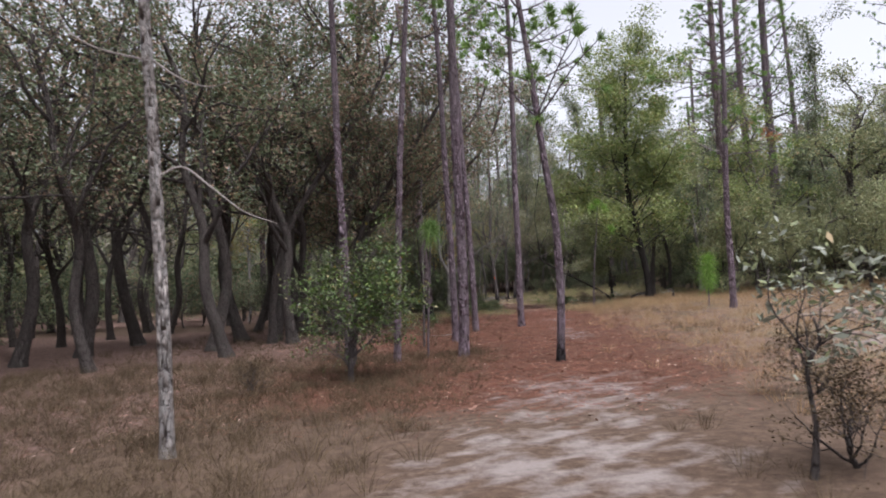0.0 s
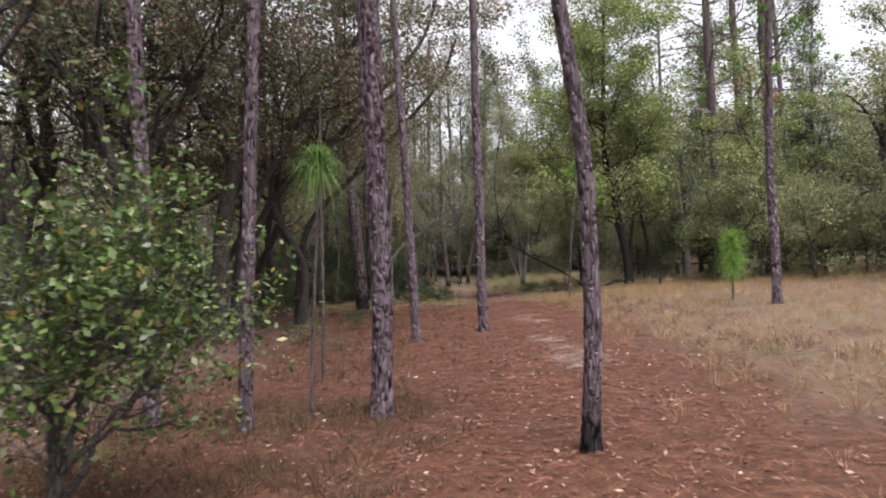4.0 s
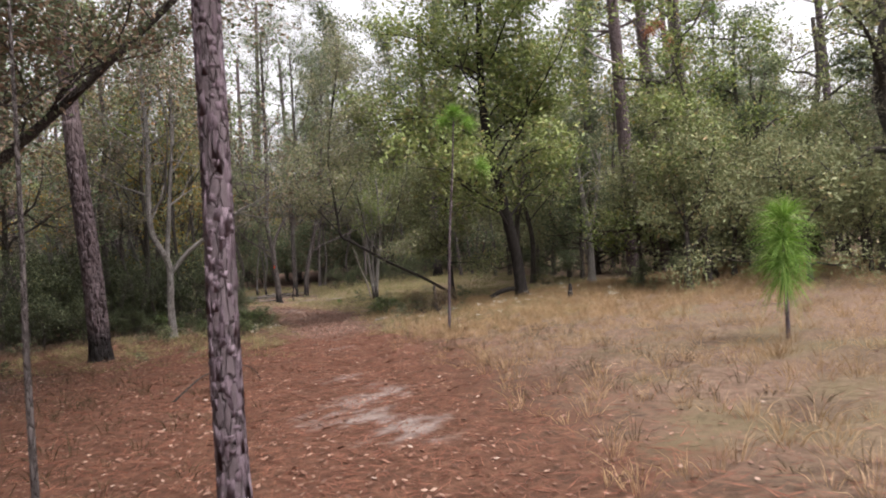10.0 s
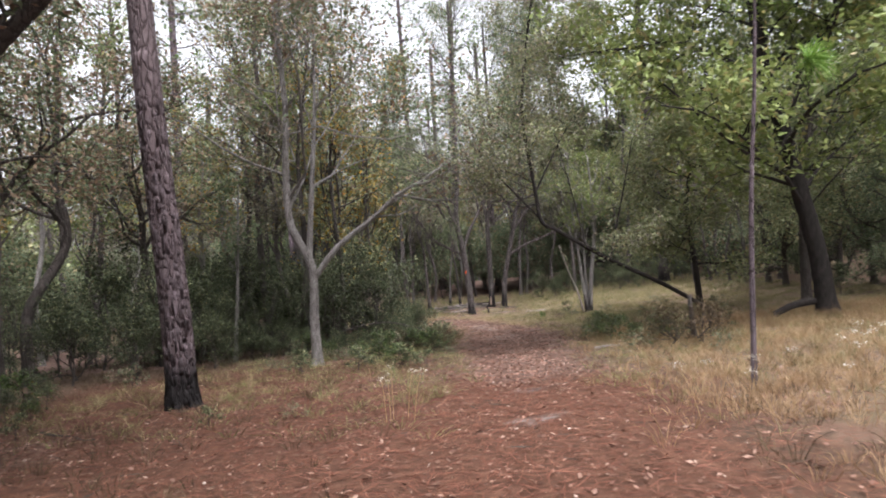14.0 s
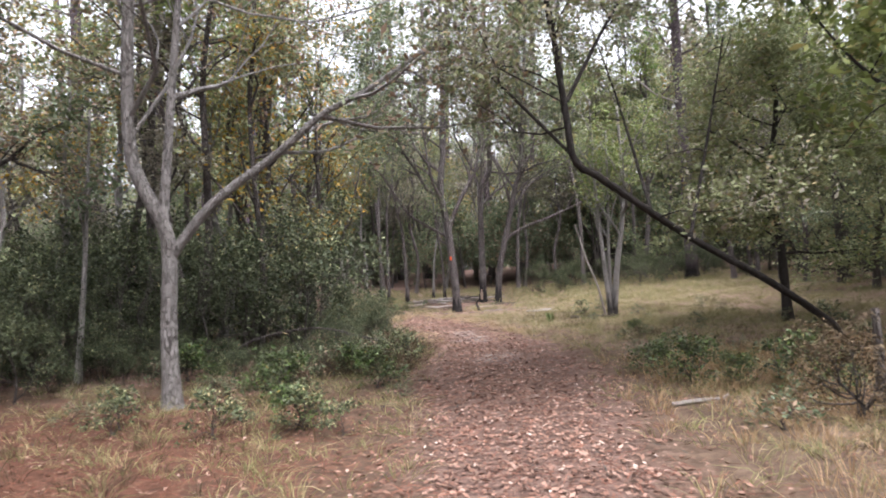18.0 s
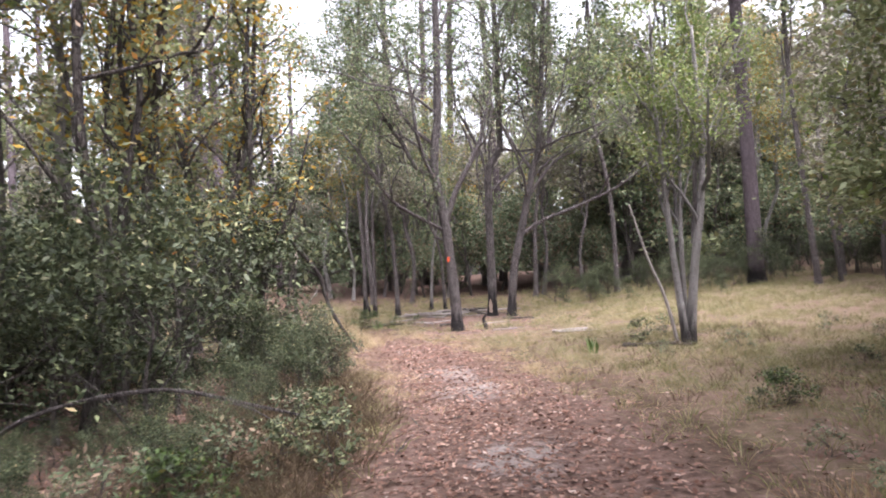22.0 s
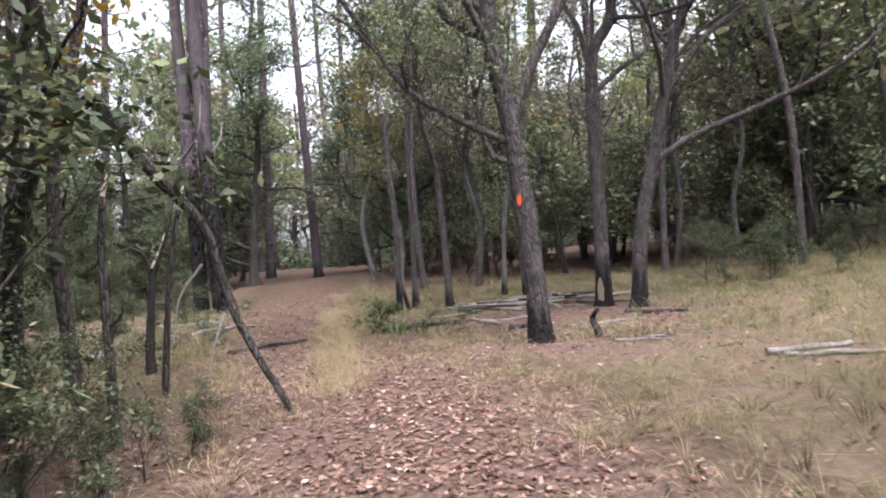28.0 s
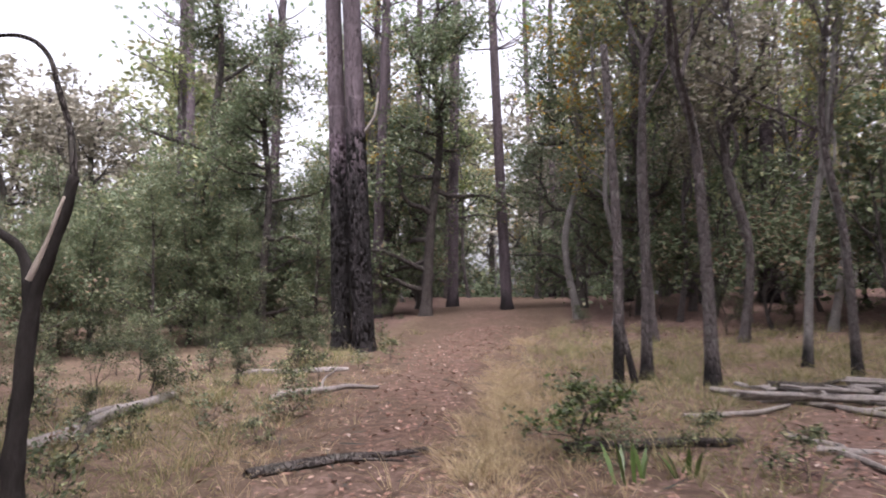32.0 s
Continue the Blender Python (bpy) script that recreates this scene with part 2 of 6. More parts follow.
BLADE = leaf_material("green_grass", [(0.0, (0.093, 0.104, 0.038)), (0.45, (0.186, 0.190, 0.076)), (0.75, (0.322, 0.279, 0.143)), (1.0, (0.458, 0.356, 0.232))], 0.4, 0.7)
LITTER = leaf_material("fallen_leaf", [(0.0, (0.053, 0.026, 0.018)), (0.4, (0.148, 0.075, 0.054)), (0.8, (0.264, 0.159, 0.121)), (0.96, (0.348, 0.242, 0.194)), (1.0, (0.486, 0.407, 0.355))], 0.1, 0.85, 0.15)
STRAW_PINE = leaf_material("fallen_pine_needle", [(0.0, (0.060, 0.019, 0.011)), (0.5, (0.147, 0.054, 0.032)), (1.0, (0.244, 0.106, 0.070))], 0.1, 0.8)
FLOWER = leaf_material("seed_head_fluff", [(0.0, (0.45, 0.42, 0.36)), (1.0, (0.7, 0.67, 0.6))], 0.3, 0.9)


def ground_material():
    n = Nodes("forest_floor")
    fine = n.noise(9.0, 8.0, 0.75)
    mid = n.noise(1.3, 5.0, 0.65)
    speck = n.noise(60.0, 4.0, 0.7)
    soil = n.ramp(fine, [(0.3, (0.034, 0.022, 0.015)), (0.5, (0.078, 0.052, 0.036)), (0.72, (0.14, 0.1, 0.072))])
    needle = n.ramp(fine, [(0.3, (0.026, 0.011, 0.007)), (0.5, (0.078, 0.034, 0.021)), (0.72, (0.15, 0.078, 0.05))])
    litter = n.ramp(fine, [(0.3, (0.04, 0.024, 0.02)), (0.5, (0.108, 0.068, 0.056)), (0.72, (0.22, 0.15, 0.126))])
    grass = n.ramp(fine, [(0.3, (0.054, 0.035, 0.026)), (0.5, (0.132, 0.088, 0.064)), (0.72, (0.225, 0.162, 0.12))])
    grass = n.mix(n.ramp(n.noise(0.8, 4.0, 0.6), [(0.45, (0, 0, 0)), (0.65, (0.55, 0.55, 0.55))]), grass, (0.1, 0.095, 0.045))
    sand = n.ramp(speck, [(0.25, (0.18, 0.155, 0.15)), (0.5, (0.3, 0.27, 0.262)), (0.75, (0.43, 0.395, 0.385))])

    def blend(name, low, high):
        broken = n.math('ADD', n.attr(name), n.math('MULTIPLY', n.math('SUBTRACT', fine, 0.5), 1.1))
        return n.ramp(n.math('ADD', broken, n.math('MULTIPLY', n.math('SUBTRACT', mid, 0.5), 0.7)), [(low, (0, 0, 0)), (high, (1, 1, 1))])

    c = n.mix(blend("grass", 0.35, 0.65), soil, grass)
    c = n.mix(blend("needle", 0.35, 0.65), c, needle)
    c = n.mix(blend("litter", 0.35, 0.65), c, litter)
    c = n.mix(n.math('MULTIPLY', blend("sand", 0.38, 0.95), 0.64), c, sand)
    c = n.mix(n.math('MULTIPLY', speck, 0.4), c, (0.09, 0.065, 0.05))
    n.bump(n.math('ADD', fine, n.math('MULTIPLY', speck, 0.4)), 0.6, 0.03)
    return n.done(c, 0.95, 0.1)


GROUND = ground_material()


# ---- meshes from arrays ----
def link_mesh(name, verts, quads=None, tris=None, material=None, parent=None, label="", smooth=False, attrs=None):
    """One mesh object of quads and triangles, as a part of parent if there is one."""
    me = bpy.data.meshes.new(name)
    verts = np.asarray(verts, np.float32).reshape(-1, 3)
    loops, starts, at = [], [], 0
    for faces, k in ((quads, 4), (tris, 3)):
        if faces is not None and len(faces):
            faces = np.asarray(faces, np.int32).reshape(-1, k)
            loops.append(faces.ravel())
            starts.append(at + k * np.arange(len(faces)))
            at += k * len(faces)
    loops, starts = np.concatenate(loops), np.concatenate(starts)
    me.vertices.add(len(verts))
    me.vertices.foreach_set("co", verts.ravel())
    me.loops.add(len(loops))
    me.loops.foreach_set("vertex_index", loops.astype(np.int32))
    me.polygons.add(len(starts))
    me.polygons.foreach_set("loop_start", starts.astype(np.int32))
    if smooth:
        me.polygons.foreach_set("use_smooth", np.ones(len(starts), bool))
    me.update(calc_edges=True)
    me.validate()
    for key, values in (attrs or {}).items():
        me.attributes.new(key, 'FLOAT', 'POINT').data.foreach_set("value", np.asarray(values, np.float32))
    if material:
        me.materials.append(material)
    ob = new(name, me)
    if parent:
        ob.parent = parent
    if label:
        ob["label"] = label
    return ob


def thing(name, at, label, category, group="", kind="", turn=0.0, size=1.0):
    ob = new(name)
    ob.empty_display_size = 0.2
    ob.location, ob.rotation_euler, ob.scale = at, (0, 0, radians(turn)), (size,) * 3
    return tagged(ob, label, category, group, kind)


def spline(ctrl, step):
    """A smooth line through the given points, with a point about every step metres."""
    p = np.asarray(ctrl, float)
    p = np.vstack([2 * p[0] - p[1], p, 2 * p[-1] - p[-2]])
    out = []
    for a, b, c, d in zip(p, p[1:], p[2:], p[3:]):
        k = max(2, int(np.linalg.norm(c - b) / step) + 1)
        t = np.linspace(0, 1, k, endpoint=False)[:, None]
        out.append(0.5 * (2 * b + (c - a) * t + (2 * a - 5 * b + 4 * c - d) * t**2 + (3 * b - a - 3 * c + d) * t**3))
    return np.vstack(out + [p[-2:-1]])


class Stems:
    """Tubes gathered into one mesh."""

    def __init__(self):
        self.v, self.q, self.plate, self.char, self.n = [], [], [], [], 0

    def tube(self, pts, radii, sides=6, relief=None, char=None):
        pts, radii = np.asarray(pts, float), np.asarray(radii, float)
        k = len(pts)
        way = np.gradient(pts, axis=0)
        way /= np.linalg.norm(way, axis=1, keepdims=True) + 1e-9
        ref = np.array([1.0, 0, 0]) if abs(way[0, 0]) < 0.8 else np.array([0, 1.0, 0])
        u = ref - way * (way @ ref)[:, None]
        u /= np.linalg.norm(u, axis=1, keepdims=True) + 1e-9
        w = np.cross(way, u)
        ang = np.linspace(0, 2 * np.pi, sides, endpoint=False)
        rr = np.repeat(radii[:, None], sides, 1)
        plate = np.ones((k, sides))
        if relief is not None:
            add, plate = relief(pts, radii, ang)
            rr = rr + add
        ring = pts[:, None] + rr[..., None] * (np.cos(ang)[None, :, None] * u[:, None] + np.sin(ang)[None, :, None] * w[:, None])
        a = self.n + np.arange(k * sides).reshape(k, sides)
        b = np.roll(a, -1, 1)
        self.q.append(np.stack([a[:-1], b[:-1], b[1:], a[1:]], -1).reshape(-1, 4))
        if sides >= 6:
            cap = a[-1]
            self.q.append(np.array([[cap[0], cap[i], cap[i + 1], cap[i + 2]] for i in range(1, sides - 2, 2)]))
        self.v.append(ring.reshape(-1, 3))
        self.plate.append(plate.ravel())
        level = np.zeros((k, sides))
        if char:
            ragged = np.array([[noise.noise(Vector((math.cos(g) * 2, math.sin(g) * 2, s * 1.3))) for g in ang] for s in pts[:, 2]])
            level = np.clip((char - pts[:, 2:3] + 0.5 * char * ragged) / (0.3 * char), 0, 1) * np.ones((1, sides))
        self.char.append(level.ravel())
        self.n += k * sides
        return self

    def link(self, name, material, parent=None, label="", smooth=True):
        return link_mesh(name, np.vstack(self.v), np.vstack(self.q), None, material, parent, label, smooth, {"plate": np.concatenate(self.plate), "char": np.concatenate(self.char)})


def plates(wide, high, depth, flake=0.6, seed=0.0):
    """Relief of plated bark: raised scales of about wide x high metres with furrows between them."""
    def relief(pts, radii, ang):
        run = np.r_[0, np.cumsum(np.linalg.norm(np.diff(pts, axis=0), axis=1))]
        add, plate = np.zeros((len(pts), len(ang))), np.ones((len(pts), len(ang)))
        for i, (s, r) in enumerate(zip(run, radii)):
            for j, g in enumerate(ang):
                spot = Vector((math.cos(g) * r / wide + seed, math.sin(g) * r / wide, s / high))
                spot += 0.35 * Vector((noise.noise(spot * 1.3), noise.noise(spot * 1.3 + Vector((7, 0, 0))), noise.noise(spot * 0.7)))
                dist, near = noise.voronoi(spot)
                edge = min(1.0, max(0.0, (dist[1] - dist[0]) / 0.42))
                own = noise.cell(near[0] * 3.7)
                plate[i, j] = 0.4 + 0.6 * edge
                add[i, j] = depth * (edge - 0.6) + depth * flake * own * edge + 0.25 * depth * noise.noise(spot * 4)
        return add, plate
    return relief


def flakes(rng, pts, radii, char=0.0, wide=0.04, high=0.085, top=4.6):
    """Thin loose bark scales scattered over a trunk, their lower edges lifted. Returns corners, faces and charring."""
    run = np.r_[0, np.cumsum(np.linalg.norm(np.diff(pts, axis=0), axis=1))]
    end = min(top, run[-1] - 0.2)
    n = int(2 * math.pi * radii.mean() * end / (wide * high) * 1.25)
    s = rng.uniform(0.0, end, n)
    g = rng.uniform(0, 2 * np.pi, n)
    h = high * rng.choice([0.3, 0.55, 0.9, 1.6], n) * rng.uniform(0.8, 1.2, n)
    w = wide * rng.uniform(0.55, 1.3, n)
    lift = rng.choice([0.001, 0.002, 0.004], n)
    v = np.zeros((n, 8, 3))
    for k, (side, up, out) in enumerate([(-1, 0, 1), (1, 0, 1), (1, 1, 1), (-1, 1, 1), (-1, 0, 0), (1, 0, 0), (1, 1, 0), (-1, 1, 0)]):
        z = np.clip(s + up * h + rng.normal(size=n) * 0.2 * h, 0.0, end)
        mid = np.stack([np.interp(z, run, pts[:, i]) for i in range(3)], 1)
        r = np.interp(z, run, radii)
        a = g + side * w / (2 * r) * rng.uniform(0.6, 1.1, n)
        rr = r + (lift * (0.3 if up else 1.0) + 0.0015 if out else -0.006)
        v[:, k] = mid + np.stack([rr * np.cos(a), rr * np.sin(a), np.zeros(n)], 1)
    base = np.array([(0, 1, 2, 3), (0, 4, 5, 1), (1, 5, 6, 2), (3, 2, 6, 7), (0, 3, 7, 4)])
    q = (base[None] + 8 * np.arange(n)[:, None, None]).reshape(-1, 4)
    dark = np.clip(2.5 * (char * 0.92 - v[:, :, 2].ravel()) + 0.5, 0, 1) if char else np.zeros(8 * n)
    return v.reshape(-1, 3), q, dark


def leaves(rng, where, size, slim=0.45, spread=0.6, down=0.2):
    """A four-cornered leaf at each place, drooping a little, its face more or less to the sky. Returns corners and faces."""
    n = len(where)
    a = rng.normal(size=(n, 3)) * (1, 1, spread) + (0, 0, -down)
    a /= np.linalg.norm(a, axis=1, keepdims=True) + 1e-9
    b = np.cross(a, 0.6 * rng.normal(size=(n, 3)) + (0, 0, 1))
    b /= np.linalg.norm(b, axis=1, keepdims=True) + 1e-9
    ln = size * rng.uniform(0.6, 1.35, (n, 1))
    v = np.stack([where - a * ln / 2, where + b * ln * slim / 2 + a * ln * 0.08, where + a * ln / 2, where - b * ln * slim / 2 + a * ln * 0.08], 1)
    return v.reshape(-1, 3), np.arange(4 * n).reshape(n, 4)


def needles(rng, centres, ways, count, length, wide, droop=0.5, open_up=0.9):
    """Tufts of long needles, each of two pieces that bend over. Returns corners, four- and three-cornered faces."""
    c = np.repeat(np.asarray(centres, float), count, 0)
    d = np.repeat(np.asarray(ways, float), count, 0) + open_up * rng.normal(size=(len(c), 3))
    d /= np.linalg.norm(d, axis=1, keepdims=True)
    ln = length * rng.uniform(0.7, 1.2, (len(c), 1))
    c = c + rng.normal(size=c.shape) * 0.012
    mid = c + d * ln * 0.5
    tip = mid + (d + (0, 0, -droop)) * ln * 0.5
    side = np.cross(d, rng.normal(size=d.shape))
    side *= wide / 2 / (np.linalg.norm(side, axis=1, keepdims=True) + 1e-9)
    n = len(c)
    v = np.stack([c - side, c + side, mid + side, mid - side, tip], 1).reshape(-1, 3)
    at = 5 * np.arange(n)[:, None]
    return v, at + [0, 1, 2, 3], at + [3, 2, 4]


def branch_line(rng, start, way, length, wob=0.25, lift=0.1, n=6):
    """A crooked line that sets out one way and wanders."""
    p, d, pts = np.array(start, float), np.array(way, float), []
    d = d / np.linalg.norm(d)
    for _ in range(n + 1):
        pts.append(p.copy())
        d = d + wob * rng.normal(size=3) + (0, 0, lift)
        d /= np.linalg.norm(d)
        p = p + d * length / n
    return np.array(pts)


def sprout(rng, pts, radii, count, spec, level, out, start=0.25):
    """Boughs along a stem, and theirs in turn. out takes (level, points, radii) of each."""
    n = len(pts)
    run = np.linalg.norm(np.diff(pts, axis=0), axis=1).sum()
    for k in range(count):
        f = start + (1 - start) * (k + rng.uniform(0.1, 0.9)) / count
        i = min(n - 2, int(f * (n - 1)))
        p = pts[i] + (pts[i + 1] - pts[i]) * (f * (n - 1) - i)
        d = pts[i + 1] - pts[i]
        d /= np.linalg.norm(d)
        side = np.cross(d, rng.normal(size=3))
        side /= np.linalg.norm(side)
        a = radians(rng.uniform(*spec["fork"]))
        way = d * math.cos(a) + side * math.sin(a)
        way[2] = max(way[2], spec.get("low", -0.3))
        ln = run * rng.uniform(*spec["reach"]) * (1.1 - 0.5 * f)
        r = float(np.interp(f, np.linspace(0, 1, n), radii)) * rng.uniform(0.5, 0.72) * (spec.get("thin", 1.0) if level == 1 else 1.0)
        line = branch_line(rng, p, way, ln, spec["wob"], spec["lift"], 6 if level < 3 else 4)
        rad = np.linspace(r, r * 0.3, len(line))
        out.append((level, line, rad))
        if level < spec["levels"]:
            sprout(rng, line, rad, spec["kids"][level], spec, level + 1, out, 0.25)


def walk_free(p, gap):
    """Whether places lie clear of a walker on the trail."""
    return (off_trail(p[:, 0], p[:, 1]) > gap) | (p[:, 2] > 2.4)


def leaf_places(rng, lines, per, spread):
    """Places for leaves in sprays along the finest boughs."""
    pts = []
    for line in lines:
        knots = rng.uniform(0.3, 1.08, 3)[rng.integers(0, 3, per)]
        f = (knots + 0.05 * rng.normal(size=per)).clip(0.1, 1.15) * (len(line) - 1)
        i = np.clip(f.astype(int), 0, len(line) - 2)
        pts.append(line[i] + (line[i + 1] - line[i]) * (f - i)[:, None] + rng.normal(size=(per, 3)) * spread * np.array([0.8, 0.8, 0.5]))
    return np.vstack(pts)


def broadleaf(name, at, ctrl, r, label, spec, seed, bark, leaf, char=0.0, sides=10, relief=None, step=0.25, extra=(), group="", category="tree", second=None, turn=0.0, size=1.0, tip=0.35, plain=False):
    """A broad-leaved tree: trunk, its limbs one by one, and a crown of single leaves. extra: limbs given by hand as (points, radius)."""
    rng = np.random.default_rng(seed)
    tree = thing(name, at, label, category, group, turn=turn, size=size)
    pts = spline(ctrl, step)
    rad = r * np.linspace(1, tip, len(pts)) * (1 + 0.45 * np.exp(-(pts[:, 2] - pts[0, 2]) / 0.22))
    Stems().tube(pts, rad, sides, relief, char).link("trunk", bark, tree)
    fine, groups = [], []
    out, by_hand = [], []
    sprout(rng, pts, rad, spec["limbs"], spec, 1, out, spec["from"])
    for e, er in extra:
        line = spline(e, 0.3)
        er2 = np.linspace(er, er * 0.35, len(line))
        by_hand.append((1, line, er2))
        out.append(by_hand[-1])
        sprout(rng, line, er2, spec["kids"][1], spec, 2, out, 0.35)
    base = np.array(at)
    if not plain:
        kept, lost = [], 9
        for o in out:
            if o[0] > lost:
                continue
            lost = 9 if any(o is e for e in by_hand) or walk_free(o[1] + base, 1.3).all() else o[0]
            if lost == 9:
                kept.append(o)
        out = kept
    stems = None
    for level, line, rd in out:
        if level == 1 and (stems is None or not plain):
            stems = Stems()
            groups.append(stems)
        if level < 3 or not plain:
            stems.tube(line, rd, 6 if level == 1 else (4 if level == 2 else 3))
        if level >= spec["levels"]:
            fine.append(line)
    for g in groups:
        g.link("branch_frame" if plain else "limb", bark, tree)
    if fine and spec["leaves"]:
        where = leaf_places(rng, fine, spec["leaves"], spec["spread"])
        if not plain:
            where = where[walk_free(where + base, 1.15)]
        cut = int(len(where) * spec.get("share", 0.0)) if second else 0
        order = rng.permutation(len(where))
        for mat, some, part in ((leaf, where[order[cut:]], "crown"), (second, where[order[:cut]], "dry_crown")):
            if len(some):
                v, q = leaves(rng, some, spec["leaf"], spec.get("slim", 0.45))
                link_mesh(part, v, q, None, mat, tree)
    return tree


def pine(name, at, ctrl, r, label, seed, bark=None, bare=0.6, whorls=7, reach=1.8, char=0.0, detail=0, tufts=True, group="", dead=(), tip=0.55, leaf=None, turn=0.0, size=1.0, needle=0.2, plain=False):
    """A pine: plated trunk, whorls of boughs above the bare part, tufts of needles at their ends, dead snags below."""
    rng = np.random.default_rng(seed)
    tree = thing(name, at, label, "pine tree", group, turn=turn, size=size)
    bark = bark or BARK_PINE
    low = spline(ctrl, 0.035 if detail == 2 else 0.07 if detail == 1 else 0.4)
    top = low[-1, 2]
    rad = r * (1 - (1 - tip) * (low[:, 2] - low[0, 2]) / max(top, 0.1)) * (1 + 0.3 * np.exp(-(low[:, 2] - low[0, 2]) / 0.12))
    if detail:
        cut = int(np.searchsorted(low[:, 2], 5.2))
        st = Stems().tube(low[:cut + 1], rad[:cut + 1], 44 if detail == 2 else 22, None, char)
        if cut + 4 < len(low):
            st.tube(low[cut:][::6], rad[cut:][::6], 10)
        st.link("trunk", bark, tree, smooth=False)
        v, q, dark = flakes(np.random.default_rng(seed + 500), low[:cut + 1], rad[:cut + 1], char, 0.045 if r < 0.12 else 0.065, 0.085 if r < 0.12 else 0.13)
        scales = link_mesh("rough_bark", v, q, None, {BARK_RED.name: FLAKE_RED, BARK_PALE.name: FLAKE_PALE}.get(bark.name, FLAKE_PINE), tree, attrs={"char": dark})
        scales["kind"] = "stuff"
    else:
        Stems().tube(low, rad, 9, None, char).link("trunk", bark, tree)
    ends, ways, limb = [], [], Stems()
    for w in range(whorls):
        f = bare + (1 - bare) * (w + 0.5) / whorls
        i = min(len(low) - 2, int(f * (len(low) - 1)))
        for b in range(rng.integers(2, 5)):
            a = rng.uniform(0, 2 * np.pi)
            way = np.array([math.cos(a), math.sin(a), rng.uniform(-0.05, 0.55)])
            ln = reach * rng.uniform(0.5, 1.1) * (1.25 - 0.75 * (f - bare) / (1 - bare + 1e-6))
            line = branch_line(rng, low[i], way, ln, 0.12, 0.05, 6)
            limb = limb if plain else Stems()
            limb.tube(line, np.linspace(0.16 * r + 0.008, 0.008, 7), 5)
            for _ in range(4):
                k = rng.integers(2, 6)
                twig = branch_line(rng, line[k], (line[k] - line[k - 1]) + 0.25 * rng.normal(size=3), ln * 0.35, 0.2, 0.1, 3)
                limb.tube(twig, np.linspace(0.009, 0.005, 4), 3)
                ends.append(twig[-1])
                ways.append(twig[-1] - twig[-2])
            ends.append(line[-1])
            ways.append(line[-1] - line[-2])
            if not plain:
                limb.link("limb", bark, tree)
    if plain:
        limb.link("branch_frame", bark, tree)
    for e, er in dead:
        line = spline(e, 0.08)
        Stems().tube(line, np.linspace(er, er * 0.3, len(line)), 6).link("dead_branch", WOOD_GREY, tree)
    if tufts and ends:
        ways = np.array(ways) / (np.linalg.norm(ways, axis=1, keepdims=True) + 1e-9)
        v, q, t = needles(rng, ends, ways, 46, needle, 0.011, 0.3, 0.55)
        link_mesh("needles", v, q, t, leaf or NEEDLE, tree)
    return tree


# ---- ground ----
def softstep(a, b, x):
    t = np.clip((x - a) / (b - a), 0, 1)
    return t * t * (3 - 2 * t)


def lie(x, y):
    """Height of the ground: nearly level along the trail, rising gently to the right and again at the far woods."""
    far = 0.85 * softstep(64, 84, np.asarray(y, float))
    x, y = np.clip(np.asarray(x, float), -14, 20), np.clip(np.asarray(y, float), -4, 70)
    u, v = (x - 3.5) / 10, (y - 28) / 28
    r = np.log1p(np.exp((x - 4.0) / 1.2)) * 0.12
    return (-0.2182 + 0.3294 * r - 0.0184 * v + 0.4125 * v * v + 0.1203 * r * v + 0.1712 * np.cos(math.pi * v) - 0.0336 * np.sin(2 * math.pi * v) + 0.2684 * u + far)


def ripple(x, y, s, k=0.0):
    """A soft uneven pattern between about -1 and 1, s metres from crest to crest."""
    f = 2 * math.pi / s
    return (np.sin(f * (x + 0.31 * y) + k) + np.sin(f * (0.77 * y - 0.52 * x) + 1.7 * k + 1.1) + np.sin(f * 1.63 * (0.4 * x + y) + 2.3 * k) + np.sin(f * 2.2 * (x - 0.8 * y) + 0.6 * k)) / 4


TRAIL = np.array([(3.4, -4), (3.5, 7.6), (3.9, 11), (4.1, 15), (4.65, 19.8), (4.4, 25), (4.28, 28), (4.1, 34), (3.6, 42), (3.2, 45), (2.2, 48.4), (0.9, 52), (-1.9, 56), (-4.6, 60.5), (-7, 66), (-9.5, 72), (-13, 80)])
SAND = [(3.5, 7.2, 1.5), (4.0, 10.8, 1.3), (4.5, 18.0, 0.5), (4.5, 19.0, 0.5), (4.4, 20.4, 0.45), (4.3, 21.2, 0.35), (4.0, 25.6, 0.55), (4.6, 24.6, 0.55), (4.05, 28.0, 0.45), (4.5, 26.6, 0.5), (4.15, 32.1, 0.35), (4.1, 34.2, 0.3), (3.45, 43.2, 0.5), (2.75, 46.6, 0.6), (2.3, 48.3, 0.5), (9.5, 13.0, 2.2), (10.8, 19.0, 1.3)]


def off_trail(x, y):
    best = np.full(np.shape(x), 1e9)
    for a, b in zip(TRAIL, TRAIL[1:]):
        d = b - a
        t = np.clip(((x - a[0]) * d[0] + (y - a[1]) * d[1]) / (d @ d), 0, 1)
        best = np.minimum(best, np.hypot(x - a[0] - t * d[0], y - a[1] - t * d[1]))
    return best


